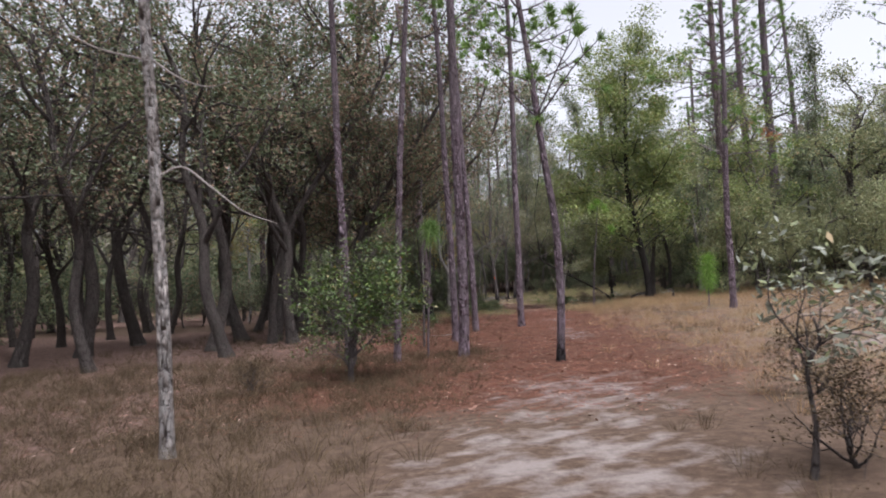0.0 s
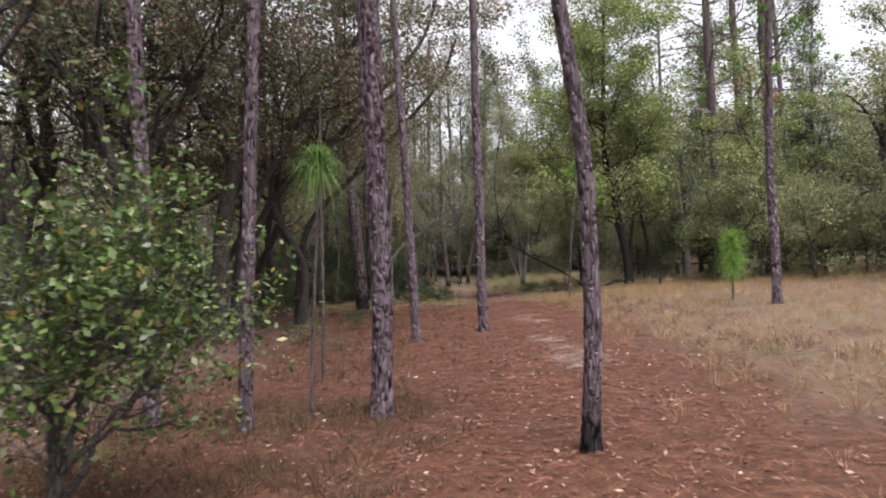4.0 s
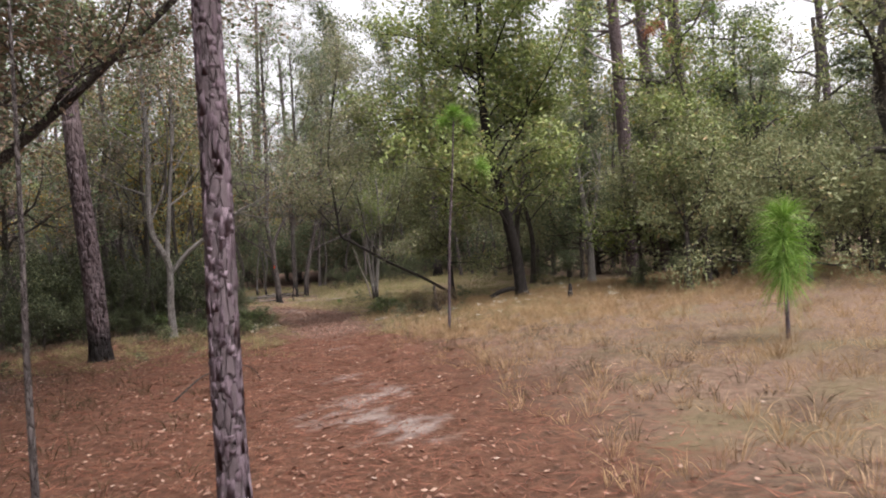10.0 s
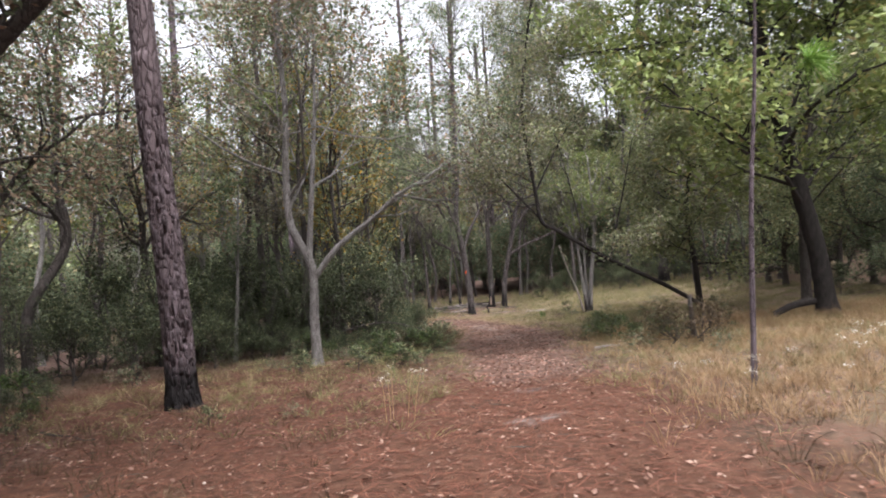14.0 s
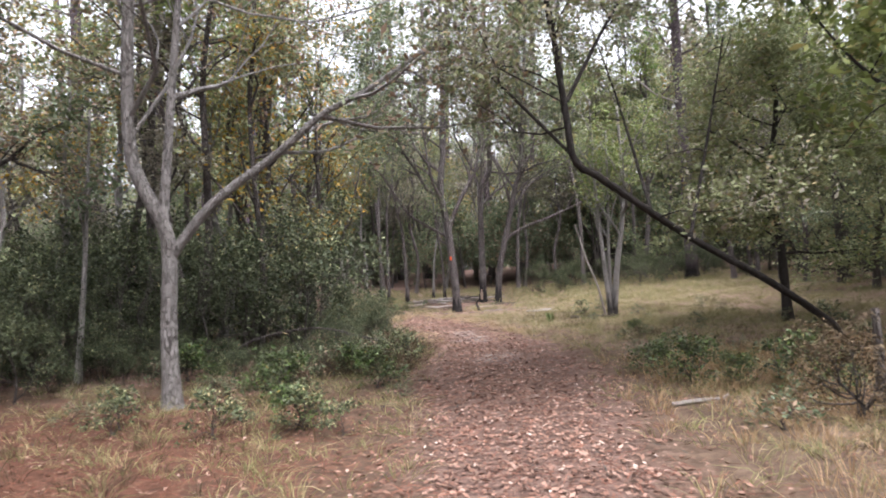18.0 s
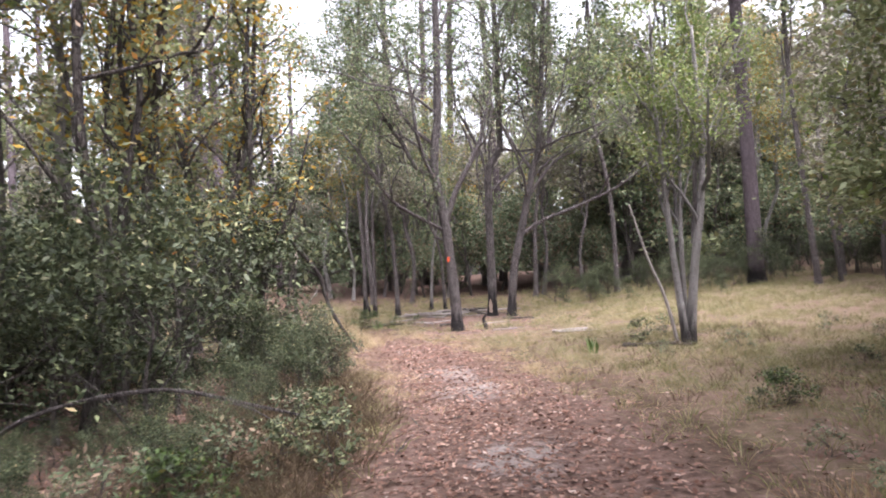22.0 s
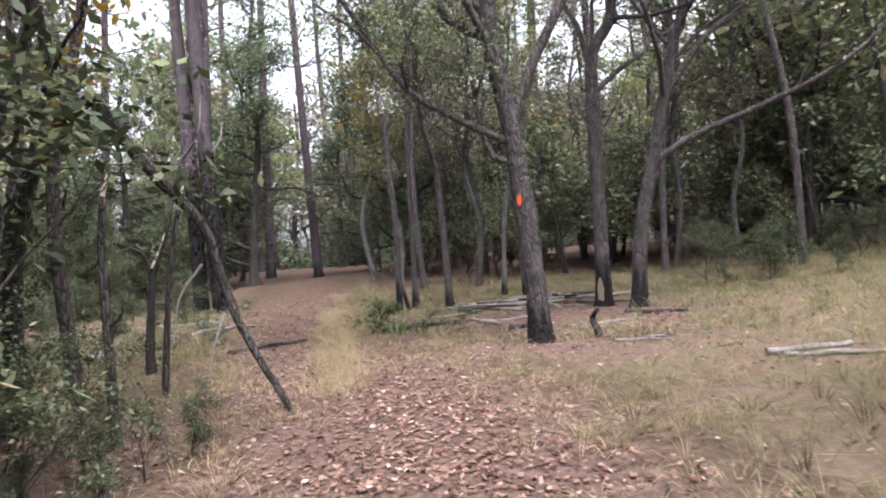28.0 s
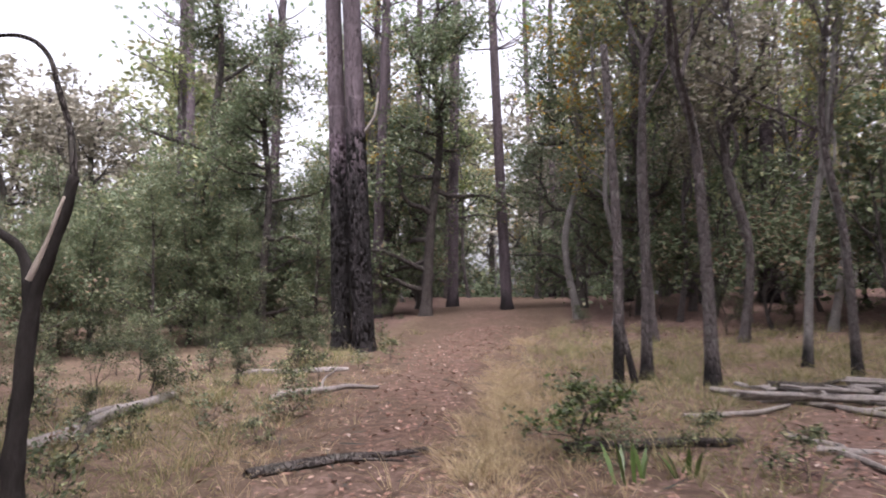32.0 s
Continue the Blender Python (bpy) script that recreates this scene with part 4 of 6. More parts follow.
right_oak = broadleaf("oak_tree", on(2.88, 59.1), [(-0.03, 0, 0), (0.1, 0.02, 1.44), (0.44, 0.07, 2.95), (0.78, 0.13, 4.48), (1.04, 0.17, 5.77), (1.5, 0.24, 13)], 0.128, "grey oak with a long sideways bough", {**OPEN, "limbs": 20, "from": 0.26, "leaves": 30, "leaf": 0.075, "spread": 0.22, "reach": (0.24, 0.42), "thin": 0.7, "kids": [0, 7, 5]}, 62, BARK_GREY, LEAF_DARK, 0.7, 22, plates(0.04, 0.12, 0.012, 0.4, 9.0), 0.09, second=LEAF_OLIVE,
          extra=[([(0.38, 0.07, 2.5), (1.07, 0.18, 2.91), (2.15, 0.35, 3.32), (3.48, 0.57, 3.94), (4.48, 0.74, 4.83), (5.4, 0.89, 6.2)], 0.07), ([(0.62, 0.11, 3.65), (1.43, 0.24, 4.67), (2.53, 0.42, 5.31), (3.51, 0.58, 5.97)], 0.065)])
for n, (ctrl, r) in enumerate([([(0.12, 0.02, 0), (0.26, 0.03, 1.37), (0.41, 0.06, 2.35), (0.47, 0.06, 3.47), (0.39, 0.05, 5.4)], 0.085), ([(0.05, -0.08, 0), (-0.09, -0.01, 1.51), (-0.19, -0.03, 2.7), (-0.28, -0.04, 4.03), (-0.3, -0.04, 5.6)], 0.065), ([(0.1, 0.12, 0), (0.05, 0.01, 1.71), (0.08, 0.01, 2.82), (0.1, 0.1, 4.8)], 0.05)]):
    broadleaf("small_oak", on(6.0, 49.8), ctrl, r, "small pale oak stem in a clump beside the grass", {**OPEN, "limbs": 9, "from": 0.35, "leaves": 14, "leaf": 0.08}, 70 + n, BARK_PALE, LEAF_GREEN, 0.5, group="clump of small oaks", second=LEAF_OLIVE)
stem = thing("dead_sapling", on(6.0, 49.8), "pale bent dead stem beside a clump", "sapling")
Stems().tube(spline([(-0.07, -0.01, 0), (-0.26, -0.03, 0.81), (-0.51, -0.07, 1.46), (-0.79, -0.11, 2.39)], 0.1), np.linspace(0.035, 0.015, len(spline([(-0.07, -0.01, 0), (-0.26, -0.03, 0.81), (-0.51, -0.07, 1.46), (-0.79, -0.11, 2.39)], 0.1))), 8).link("stem", WOOD_GREY, stem)

# the low-hanging oak on the right of the bend, and shady oaks on the left
broadleaf("oak_tree", on(8.8, 45.4), rise(5.6, (-0.1, 0.2), 5, 0.08, 64), 0.09, "dark oak with drooping leafy boughs over the grass", {**SCREEN, "limbs": 24, "from": 0.2, "leaves": 44, "leaf": 0.1, "spread": 0.32, "reach": (0.28, 0.44), "lift": -0.01, "thin": 0.6, "kids": [0, 6, 4]}, 64, BARK_BLACK, LEAF_OLIVE, second=LEAF_GREEN)
for n, (x, y, h) in enumerate([(10.8, 43.2, 8.0), (12.4, 46.6, 9.0)]):
    broadleaf("oak_tree", on(x, y), rise(h, (0.4 * math.cos(n * 2.1), 0.3), 6, 0.16, 220 + n), 0.12, "dark oak with a full shady crown over the grass", {**GROVE, "limbs": 15, "from": 0.26, "leaves": 40, "leaf": 0.12, "spread": 0.32, "reach": (0.3, 0.48), "share": 0.15, "thin": 0.6, "low": -0.1}, 220 + n, BARK_OAK, (LEAF_DARK, LEAF_OLIVE)[n % 2], second=LEAF_OLIVE, group="shady oaks beside the bend")
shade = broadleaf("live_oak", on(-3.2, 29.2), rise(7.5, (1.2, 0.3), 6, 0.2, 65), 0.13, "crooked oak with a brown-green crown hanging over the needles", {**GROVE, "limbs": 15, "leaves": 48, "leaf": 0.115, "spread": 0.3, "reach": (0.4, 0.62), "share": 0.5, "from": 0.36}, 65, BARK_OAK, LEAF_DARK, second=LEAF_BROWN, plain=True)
for n, (x, y, lx) in enumerate([(-2.9, 27.4, 4.6), (-2.5, 31.2, 4.6), (-2.4, 24.8, 3.2), (-3.7, 21.4, 3.2)]):
    broadleaf("live_oak", on(x, y), [(0, 0, 0), (0.1, 0, 1.6), (0.5, 0.1, 3.2), (lx * 0.5, 0.2, 5.0), (lx, 0.3, 7.4), (lx * 1.15, 0.4, 9.0)], 0.12, "crooked oak with a brown-green crown hanging over the needles", {**GROVE, "limbs": 17, "leaves": 34, "leaf": 0.11, "spread": 0.34, "reach": (0.28, 0.46), "share": 0.45, "from": 0.42, "thin": 0.6, "low": 0.0}, 250 + n, BARK_OAK, LEAF_DARK, second=LEAF_BROWN, group="oaks over the needle floor")
copies(shade, [(-1.6, 27.8), (-7.4, 35.0), (-5.5, 30.4), (-5.4, 42.5), (-3.9, 28.0), (-7.0, 39.6)], np.random.default_rng(66), "oaks over the needle floor", (0.85, 1.1))

# forked dark tree and thin gold-leaved stems in the thicket
broadleaf("forked_tree", on(-1.45, 50.1), [(0, 0, 0), (0.02, 0, 1.0), (0.0, 0, 1.9), (-0.1, 0.05, 3.2), (-0.2, 0.1, 5.5), (-0.1, 0.2, 7.5)], 0.085, "dark forked tree with a few golden leaves", {**SLIM, "limbs": 8, "leaves": 9, "leaf": 0.1, "share": 0.55}, 67, BARK_OAK, LEAF_DARK, second=LEAF_GOLD, extra=[([(0.02, 0, 1.3), (0.3, 0, 2.1), (0.7, 0.05, 3.2), (1.0, 0.1, 4.4)], 0.05)])
for n, (x, y) in enumerate([(-2.0, 50.7), (-1.8, 50.0), (-2.5, 49.4), (-2.4, 47.2), (-1.7, 46.0), (-3.2, 48.6), (-2.7, 51.6), (-1.2, 44.6)]):
    broadleaf("slim_tree", on(x, y), rise(7 + 0.4 * (n % 4), (0.4 * math.sin(n * 2.3), 0.3), 6, 0.13, 180 + n), 0.06 + 0.012 * (n % 3), "slim dark stem with yellowing leaves in the thicket", {**SLIM, "limbs": 11, "from": 0.2, "leaves": 18, "leaf": 0.12, "share": 0.28, "spread": 0.26}, 180 + n, BARK_OAK, LEAF_OLIVE, group="yellowing thicket trees", second=LEAF_GOLD)


for n, (x, y, h, lf) in enumerate([(-3.4, 53.2, 12.4, LEAF_DARK), (-2.6, 48.2, 10.6, LEAF_DARK), (-4.6, 46.4, 10.6, LEAF_OLIVE), (-5.4, 50.4, 12.2, LEAF_DARK), (-2.6, 44.4, 9.4, LEAF_OLIVE)]):
    broadleaf("oak_tree", on(x, y), rise(h, (0.7 * math.sin(n * 1.9), 0.3), 6, 0.16, 210 + n), 0.085 + 0.01 * (n % 3), "crooked dark oak rising out of the thicket", {**GROVE, "limbs": 11, "leaves": 30, "leaf": 0.115, "spread": 0.3, "reach": (0.26, 0.44), "from": 0.42, "share": 0.22, "thin": 0.7}, 210 + n, BARK_OAK, lf, second=(LEAF_BROWN, LEAF_GOLD)[n % 2], group="oaks in the thicket")


# ---- woods around ----
def clear(gap):
    return lambda x, y: off_trail(np.array(x), np.array(y)) > gap


rng = np.random.default_rng(7)
GROVE_AT = [(-8.62, 17.7), (-8.2, 19.6), (-4.6, 19.5), (-5.1, 22.7), (-4.0, 22.5), (-4.3, 26.0), (-3.4, 24.4), (-2.4, 23.7), (-11, 24), (-7.5, 13.0), (-10.5, 14.5), (-3.4, 17.6), (-5.6, 15.8), (-2.9, 20.8), (-6.6, 20.9)]
grove = []
for k in range(4):
    x, y = GROVE_AT[k]
    grove.append(broadleaf("live_oak", on(x, y), rise(8.5 + k * 0.5, (rng.uniform(-1.6, 1.6), rng.uniform(-1.6, 1.6)), 6, 0.2, 80 + k), 0.16 + 0.03 * (k % 2), "dark crooked live oak with a dense shady crown", GROVE, 80 + k, BARK_OAK, LEAF_DARK, second=LEAF_BROWN, group="live oak grove", plain=True))
spots = GROVE_AT[4:] + spaced(rng, 34, (-26, -4.5, 9, 40), 2.1, lambda x, y: min(math.hypot(x - a, y - b) for a, b in GROVE_AT) > 1.4)
# oaks out of view behind and left of the start, added to shade its ground
spots += [(-5.8, 6.8), (-5.0, 3.2), (-8.2, 8.6), (-6.6, 0.2), (-4.4, -2.6), (-10, 4), (-3.2, -6.2), (1.5, -8.5), (6.5, -9.5), (11.5, -7.5), (-12, 9)]
for k in range(4):
    copies(grove[k], spots[k::4], rng, "live oak grove", (0.75, 1.15))

wide = [broadleaf("oak_tree", on(17 + 5 * k, 33 + 9 * k), rise(8 + k, (0.5, 0), 5, 0.25, 90 + k), 0.2, "leafy oak with branches down to the grass", {**SCREEN, "leaf": 0.135, "leaves": 62}, 90 + k, BARK_OAK, (LEAF_OLIVE, LEAF_GREEN, LEAF_WINTER)[k], plain=True) for k in range(3)]
right_woods = spaced(rng, 46, (14, 44, 14, 74), 2.9, lambda x, y: x > 14 + 0.45 * max(0, 36 - y) - 0.1 * max(0, y - 50))
for k in range(3):
    copies(wide[k], right_woods[k::3], rng, "oaks behind the clearing", (0.65, 1.05))
small = broadleaf("small_tree", on(15.5, 37), rise(3.6, (0.3, 0), 4, 0.15, 95), 0.07, "low rounded tree with olive foliage to the grass", {**SCREEN, "leaf": 0.085, "leaves": 56, "limbs": 13}, 95, BARK_OAK, LEAF_OLIVE, plain=True)
copies(small, spaced(rng, 26, (12.5, 26, 26, 48), 1.7, lambda x, y: x > 12.5 + 0.4 * max(0, 36 - y)) + [(13, 51), (14.5, 56)], rng, "low trees behind the clearing", (0.7, 1.3))

slims = [broadleaf("slim_tree", on(x, y), rise(8 + k, (0.3, 0.2), 6, 0.14, 100 + k), 0.075 + 0.015 * k, "slim dark trunk with a thin leafy top", {**SLIM, "leaves": 30, "limbs": 12, "from": 0.32, "spread": 0.26}, 100 + k, (BARK_GREY, BARK_PALE, BARK_GREY)[k], (LEAF_WINTER, LEAF_OLIVE, LEAF_GREEN)[k], second=(LEAF_WINTER, LEAF_GOLD, LEAF_OLIVE)[k], plain=True) for k, (x, y) in enumerate([(5.5, 66), (-4.4, 50.2), (8, 68)])]
spots = spaced(rng, 48, (-3.5, 22, 63.5, 84), 1.4) + spaced(rng, 34, (-24, -3, 68, 92), 1.5, clear(2.2)) + spaced(rng, 24, (-16, -2.4, 44.5, 55), 1.5, lambda x, y: x < -2.4 - 0.3 * max(0, y - 48)) + spaced(rng, 16, (12, 24, 46, 64), 1.8)
for k in range(3):
    copies(slims[k], spots[k::3], rng, "slim forest trees", (0.7, 1.2))

lofty_oak = broadleaf("oak_tree", on(3.6, 65.5), rise(14.5, (0.5, 0.2), 6, 0.12, 105), 0.09, "tall thin oak with a lacy grey-green crown", {**OPEN, "limbs": 18, "from": 0.35, "leaves": 22, "leaf": 0.17, "spread": 0.36, "reach": (0.22, 0.38), "thin": 0.7}, 105, BARK_GREY, LEAF_DARK, second=LEAF_OLIVE, plain=True)
copies(lofty_oak, [(6.6, 64.4), (9.3, 67.0), (12.0, 60.0), (15.5, 62.5), (19.0, 57.0), (17.0, 50.5), (22.0, 49.0), (-3.0, 66.0), (-4.4, 70.0)], rng, "tall thin oaks", (0.9, 1.2))
cedar = broadleaf("cedar_tree", on(-12.3, 65.0), rise(7.5, (0.2, 0), 5, 0.1, 110), 0.12, "dense evergreen tree with foliage to the ground", {**SCREEN, "limbs": 26, "fork": (60, 95), "reach": (0.18, 0.3), "leaf": 0.11, "leaves": 46, "spread": 0.3, "slim": 0.35, "from": 0.04, "low": -0.3}, 110, BARK_OAK, LEAF_DARK, plain=True)
copies(cedar, [(-15, 66.5), (-11, 70.5), (-14, 72), (-7, 73), (-4.5, 71), (-2, 74), (-11.5, 80), (-16.5, 81), (-6, 79)], rng, "evergreen trees at the end of the trail", (1.0, 1.5))
copies(cedar, [(13.8, 44.6), (15.4, 47.0), (16.6, 44.0), (18.4, 46.6), (14.6, 50.5), (19.5, 42.0), (21.0, 45.0), (17.4, 38.8), (20.5, 37.0), (13.4, 54.0)], rng, "evergreen trees behind the clearing", (0.7, 1.1))
sapling = broadleaf("evergreen_sapling", on(-15.5, 62.6), rise(3.6, (0.1, 0), 4, 0.06, 111), 0.04, "slender evergreen sapling with fine dark foliage", {**SCREEN, "limbs": 22, "fork": (45, 80), "reach": (0.16, 0.32), "leaf": 0.07, "leaves": 40, "spread": 0.2, "slim": 0.3, "from": 0.03, "share": 0.1}, 111, BARK_OAK, LEAF_DARK, second=LEAF_OLIVE, plain=True)
copies(sapling, spaced(rng, 44, (-26, -10, 59, 72), 1.1, lambda x, y: math.hypot(x - 0.6, y - 52.4) > 16 and 0.6 - x > 0.88 * (y - 52.4)), rng, "evergreen saplings beside the trail", (0.6, 1.35))
backs = [broadleaf("oak_tree", on(8 - 14 * k, 86 + 3 * k), rise(9, (0.5, 0), 5, 0.25, 115 + k), 0.18, "leafy tree of the distant woods", {**SCREEN, "leaf": 0.34, "leaves": 15, "spread": 0.45}, 115 + k, BARK_OAK, (LEAF_OLIVE, LEAF_WINTER)[k], plain=True) for k in range(2)]
spots = spaced(rng, 46, (-30, 34, 84, 108), 3.8) + spaced(rng, 22, (7, 36, 68, 82), 3.0) + spaced(rng, 46, (-46, -22, 4, 84), 3.4) + spaced(rng, 16, (40, 56, 10, 80), 4.5)
for k in range(2):
    copies(backs[k], spots[k::2], rng, "distant woods", (0.9, 1.4))
copies(far_pine, spaced(rng, 18, (-34, 34, 70, 105), 4.0, clear(4)) + [(22, 36), (27, 47), (31, 40), (24, 55), (-9.5, 73), (-6.5, 76), (-3.5, 74), (-1, 77), (2, 73.5), (4.5, 76), (-12.5, 70), (-17, 70), (-13, 46), (-9, 51), (-19, 68), (-15, 74)], rng, "tall pines at the forest edge", (0.8, 1.15))

# ---- shrubs ----
bush = broadleaf("evergreen_bush", on(0.75, 12.4), rise(1.4, (0.1, 0), 4, 0.1, 120), 0.04, "dense glossy green bush with small leaves", {**BUSHY, "reach": (0.5, 1.0), "limbs": 24, "kids": [0, 6, 5], "leaves": 12, "leaf": 0.052, "from": 0.08, "fork": (25, 85), "spread": 0.07, "lift": 0.02}, 120, BARK_GREY, LEAF_BUSH, second=LEAF_OLIVE, category="bush")
scrub = [broadleaf("scrub_shrub", on(-2.5 - k, 44.5 + k), rise(1.1 + 0.25 * k, (0.1, 0), 4, 0.08, 130 + k), 0.022, "blue-green scrub shrub at the thicket's edge", {**SHRUB, "leaves": (22, 16, 20)[k], "leaf": (0.062, 0.05, 0.07)[k], "spread": 0.11, "share": 0.06}, 130 + k, BARK_OAK, LEAF_BLUE, second=LEAF_OLIVE, category="shrub", plain=True) for k in range(3)]
def thicket(x, y, edge):
    return 42.2 + edge + 1.9 * max(0.0, x) < y < 50.5 and off_trail(np.array(x), np.array(y)) > 1.9 + 0.7 * edge


tall = spaced(rng, 54, (-9, 1.0, 42, 50.5), 0.8, lambda x, y: thicket(x, y, 1.1)) + spaced(rng, 26, (-11, -2.6, 38.6, 43.5), 0.95, lambda x, y: y > 41.2 + 0.8 * (x + 2.6) - 0.9)
low = spaced(rng, 26, (-3.2, 1.2, 41.4, 43.2), 0.42) + spaced(rng, 90, (-6, 2.2, 42, 51), 0.42, lambda x, y: thicket(x, y, 0.0) and not thicket(x, y, 1.4)) + spaced(rng, 30, (4.5, 16, 60, 68), 0.9)
foot = spaced(rng, 32, (-3.0, 1.2, 47.6, 51.4), 0.4, clear(1.35))
band = spaced(rng, 60, (4.0, 19, 61.5, 66.5), 0.7)
low += spaced(rng, 26, (-12, -4, 56, 70), 1.2, clear(2.4)) + spaced(rng, 8, (-4.5, 2, 66, 70), 0.9, clear(1.6)) + spaced(rng, 18, (12, 20, 34, 46), 1.5) + [(-3.6, 35.5), (-3.0, 33.8)]
for k in range(3):
    copies(scrub[k], tall[k::3], rng, "scrub shrubs", (0.6, 1.5))
    copies(scrub[k], [q for q in low[k::3] if not (-1.9 < q[0] < 2.3 and q[1] < 44.2)], rng, "scrub shrubs", (0.25, 0.55))
    copies(scrub[k], [q for q in low[k::3] if -1.9 < q[0] < 2.3 and q[1] < 44.2], rng, "scrub shrubs", (0.18, 0.32))
    copies(scrub[k], foot[k::3], rng, "scrub shrubs", (0.16, 0.3))
    copies(scrub[k], band[k::3], rng, "scrub shrubs", (0.45, 0.8))
ring = spaced(rng, 46, (-3, 24, 67, 72), 1.1, clear(2.0)) + spaced(rng, 130, (-30, 34, 60, 94), 1.5, lambda x, y: (y > 70 or x > 14 or x < -14) and off_trail(np.array(x), np.array(y)) > 2.5) + spaced(rng, 40, (-26, -12, 10, 50), 1.8) + spaced(rng, 40, (15, 32, 20, 66), 1.8, lambda x, y: x > 15 + 0.4 * max(0, 36 - y))
under = [broadleaf("forest_bush", on(-16 - 3 * k, 72 + k), rise(1.2 + 0.3 * k, (0.1, 0), 4, 0.1, 133 + k), 0.025, "dark leafy bush under the trees", {**SHRUB, "leaf": 0.085, "leaves": 17, "spread": 0.14, "share": 0.2}, 133 + k, BARK_OAK, LEAF_DARK, second=(LEAF_BROWN, LEAF_OLIVE)[k], category="bush", plain=True) for k in range(2)]
clumps = spaced(rng, 130, (-40, 44, 84, 100), 2.0) + spaced(rng, 50, (-42, -28, 5, 88), 2.6) + spaced(rng, 30, (34, 44, 12, 86), 2.6)
clump_at = np.repeat([on(x, y) for x, y in clumps], 260, 0)
where = rng.normal(size=clump_at.shape)
where *= (1.0 + 0.25 * rng.normal(size=(len(where), 1))) / np.linalg.norm(where, axis=1, keepdims=True) * np.repeat(rng.uniform(1.0, 1.9, (len(clumps), 1)), 260, 0) * (1, 1, 0.85)
where[:, 2] = np.abs(where[:, 2])
v, q = leaves(rng, clump_at + where, 0.3)
tagged(link_mesh("distant_undergrowth", v, q, None, LEAF_DARK), "dark leafy undergrowth of the distant woods", "undergrowth", kind="stuff")
brush = spaced(rng, 10, (-22, -13.5, 55, 62), 1.9)
for k in range(2):
    copies(under[k], brush[k::2], rng, "undergrowth of the woods", (1.0, 1.6))
    copies(under[k], ring[k::2], rng, "undergrowth of the woods", (1.3, 2.3))
weed = [broadleaf("low_weed", on(-4.6 - k, 58 + k), rise(0.3, (0.05, 0), 4, 0.03, 136 + k), 0.006, "low green weed among dry grass", {**SHRUB, "limbs": 9, "kids": [0, 3, 2], "leaves": 7, "leaf": 0.045, "spread": 0.04, "reach": (0.5, 0.9), "share": 0.3}, 136 + k, BARK_OAK, (LEAF_DARK, LEAF_BLUE)[k], second=(LEAF_BROWN, LEAF_OLIVE)[k], category="weed", plain=True) for k in range(2)]
verge = broadleaf("low_shrub", on(5.7, 39.6), rise(0.42, (0.05, 0), 4, 0.04, 139), 0.009, "low fresh-green leafy shrub on the trail's verge", {**SHRUB, "limbs": 12, "kids": [0, 4, 3], "leaves": 9, "leaf": 0.05, "spread": 0.05, "reach": (0.5, 0.9), "share": 0.5}, 139, BARK_OAK, LEAF_BUSH, second=LEAF_BLUE, category="shrub", plain=True)
copies(verge, [(6.1, 39.2), (5.5, 40.6), (6.6, 38.6), (1.6, 38.2), (0.9, 39.8), (1.9, 40.6), (0.2, 40.9), (-0.6, 41.2), (-1.3, 41.9), (1.3, 41.8), (-3.8, 33.4), (-3.2, 34.6), (-4.3, 35.8), (0.4, 25.2), (5.9, 44.6), (-1.3, 57.6)], rng, "green shrubs on the verges", (0.55, 1.15))
weeds = spaced(rng, 20, (-1.8, 2.7, 37.5, 43), 0.5, clear(1.2)) + spaced(rng, 34, (-10, -3, 54, 66), 0.6, lambda x, y: 1.0 < off_trail(np.array(x), np.array(y)) < 6 and x < -2 - 0.6 * (y - 55)) + [(-0.9, 57.3), (-0.5, 57.9), (-1.2, 58.2), (0.2, 57.4)] + spaced(rng, 24, (5.2, 9, 36, 52), 0.7, clear(1.8)) + spaced(rng, 14, (-4, 1.5, 20, 42), 0.9, clear(1.8)) + spaced(rng, 16, (-1, 2.2, 42, 47), 0.4, clear(1.4))
for k in range(2):
    copies(weed[k], weeds[k::2], rng, "low weeds", (0.5, 1.3))


# ---- grass, needles and leaves on the ground ----
def strew(rng, n, box, chance):
    """Up to n places in a box, kept by the chance there."""
    x, y = rng.uniform(box[0], box[1], n), rng.uniform(box[2], box[3], n)
    keep = rng.uniform(size=n) < chance(x, y)
    x, y = x[keep], y[keep]
    return np.stack([x, y, lie(x, y) + 0.02 * ripple(x, y, 1.7) + 0.012 * ripple(x, y, 0.62, 1.0)], 1)


def tufts_of_grass(name, rng, roots, per, height, lean, wide, material, label):
    """Clumps of blades that bend outwards."""
    c = np.repeat(roots, per, 0)
    n = len(c)
    out = rng.normal(size=(n, 2))
    c = c + np.c_[out * 0.045, np.full(n, -0.01)]
    h = np.repeat(height * rng.uniform(0.45, 1.3, len(roots)), per) * rng.uniform(0.5, 1.15, n)
    d = np.c_[out * lean + rng.normal(size=(n, 2)) * 0.15, np.ones(n)]
    d /= np.linalg.norm(d, axis=1, keepdims=True)
    side = np.cross(d, rng.normal(size=(n, 3)))
    side *= wide / 2 / np.linalg.norm(side, axis=1, keepdims=True)
    mid = c + d * h[:, None] * 0.55
    tip = mid + (d + np.c_[out * lean * 1.2, -0.25 * np.ones(n)]) * h[:, None] * 0.5
    v = np.stack([c - side, c + side, mid + side * 0.8, mid - side * 0.8, tip], 1).reshape(-1, 3)
    at = 5 * np.arange(n)[:, None]
    return tagged(link_mesh(name, v, at + [0, 1, 2, 3], at + [3, 2, 4], material), label, "grass", kind="stuff")


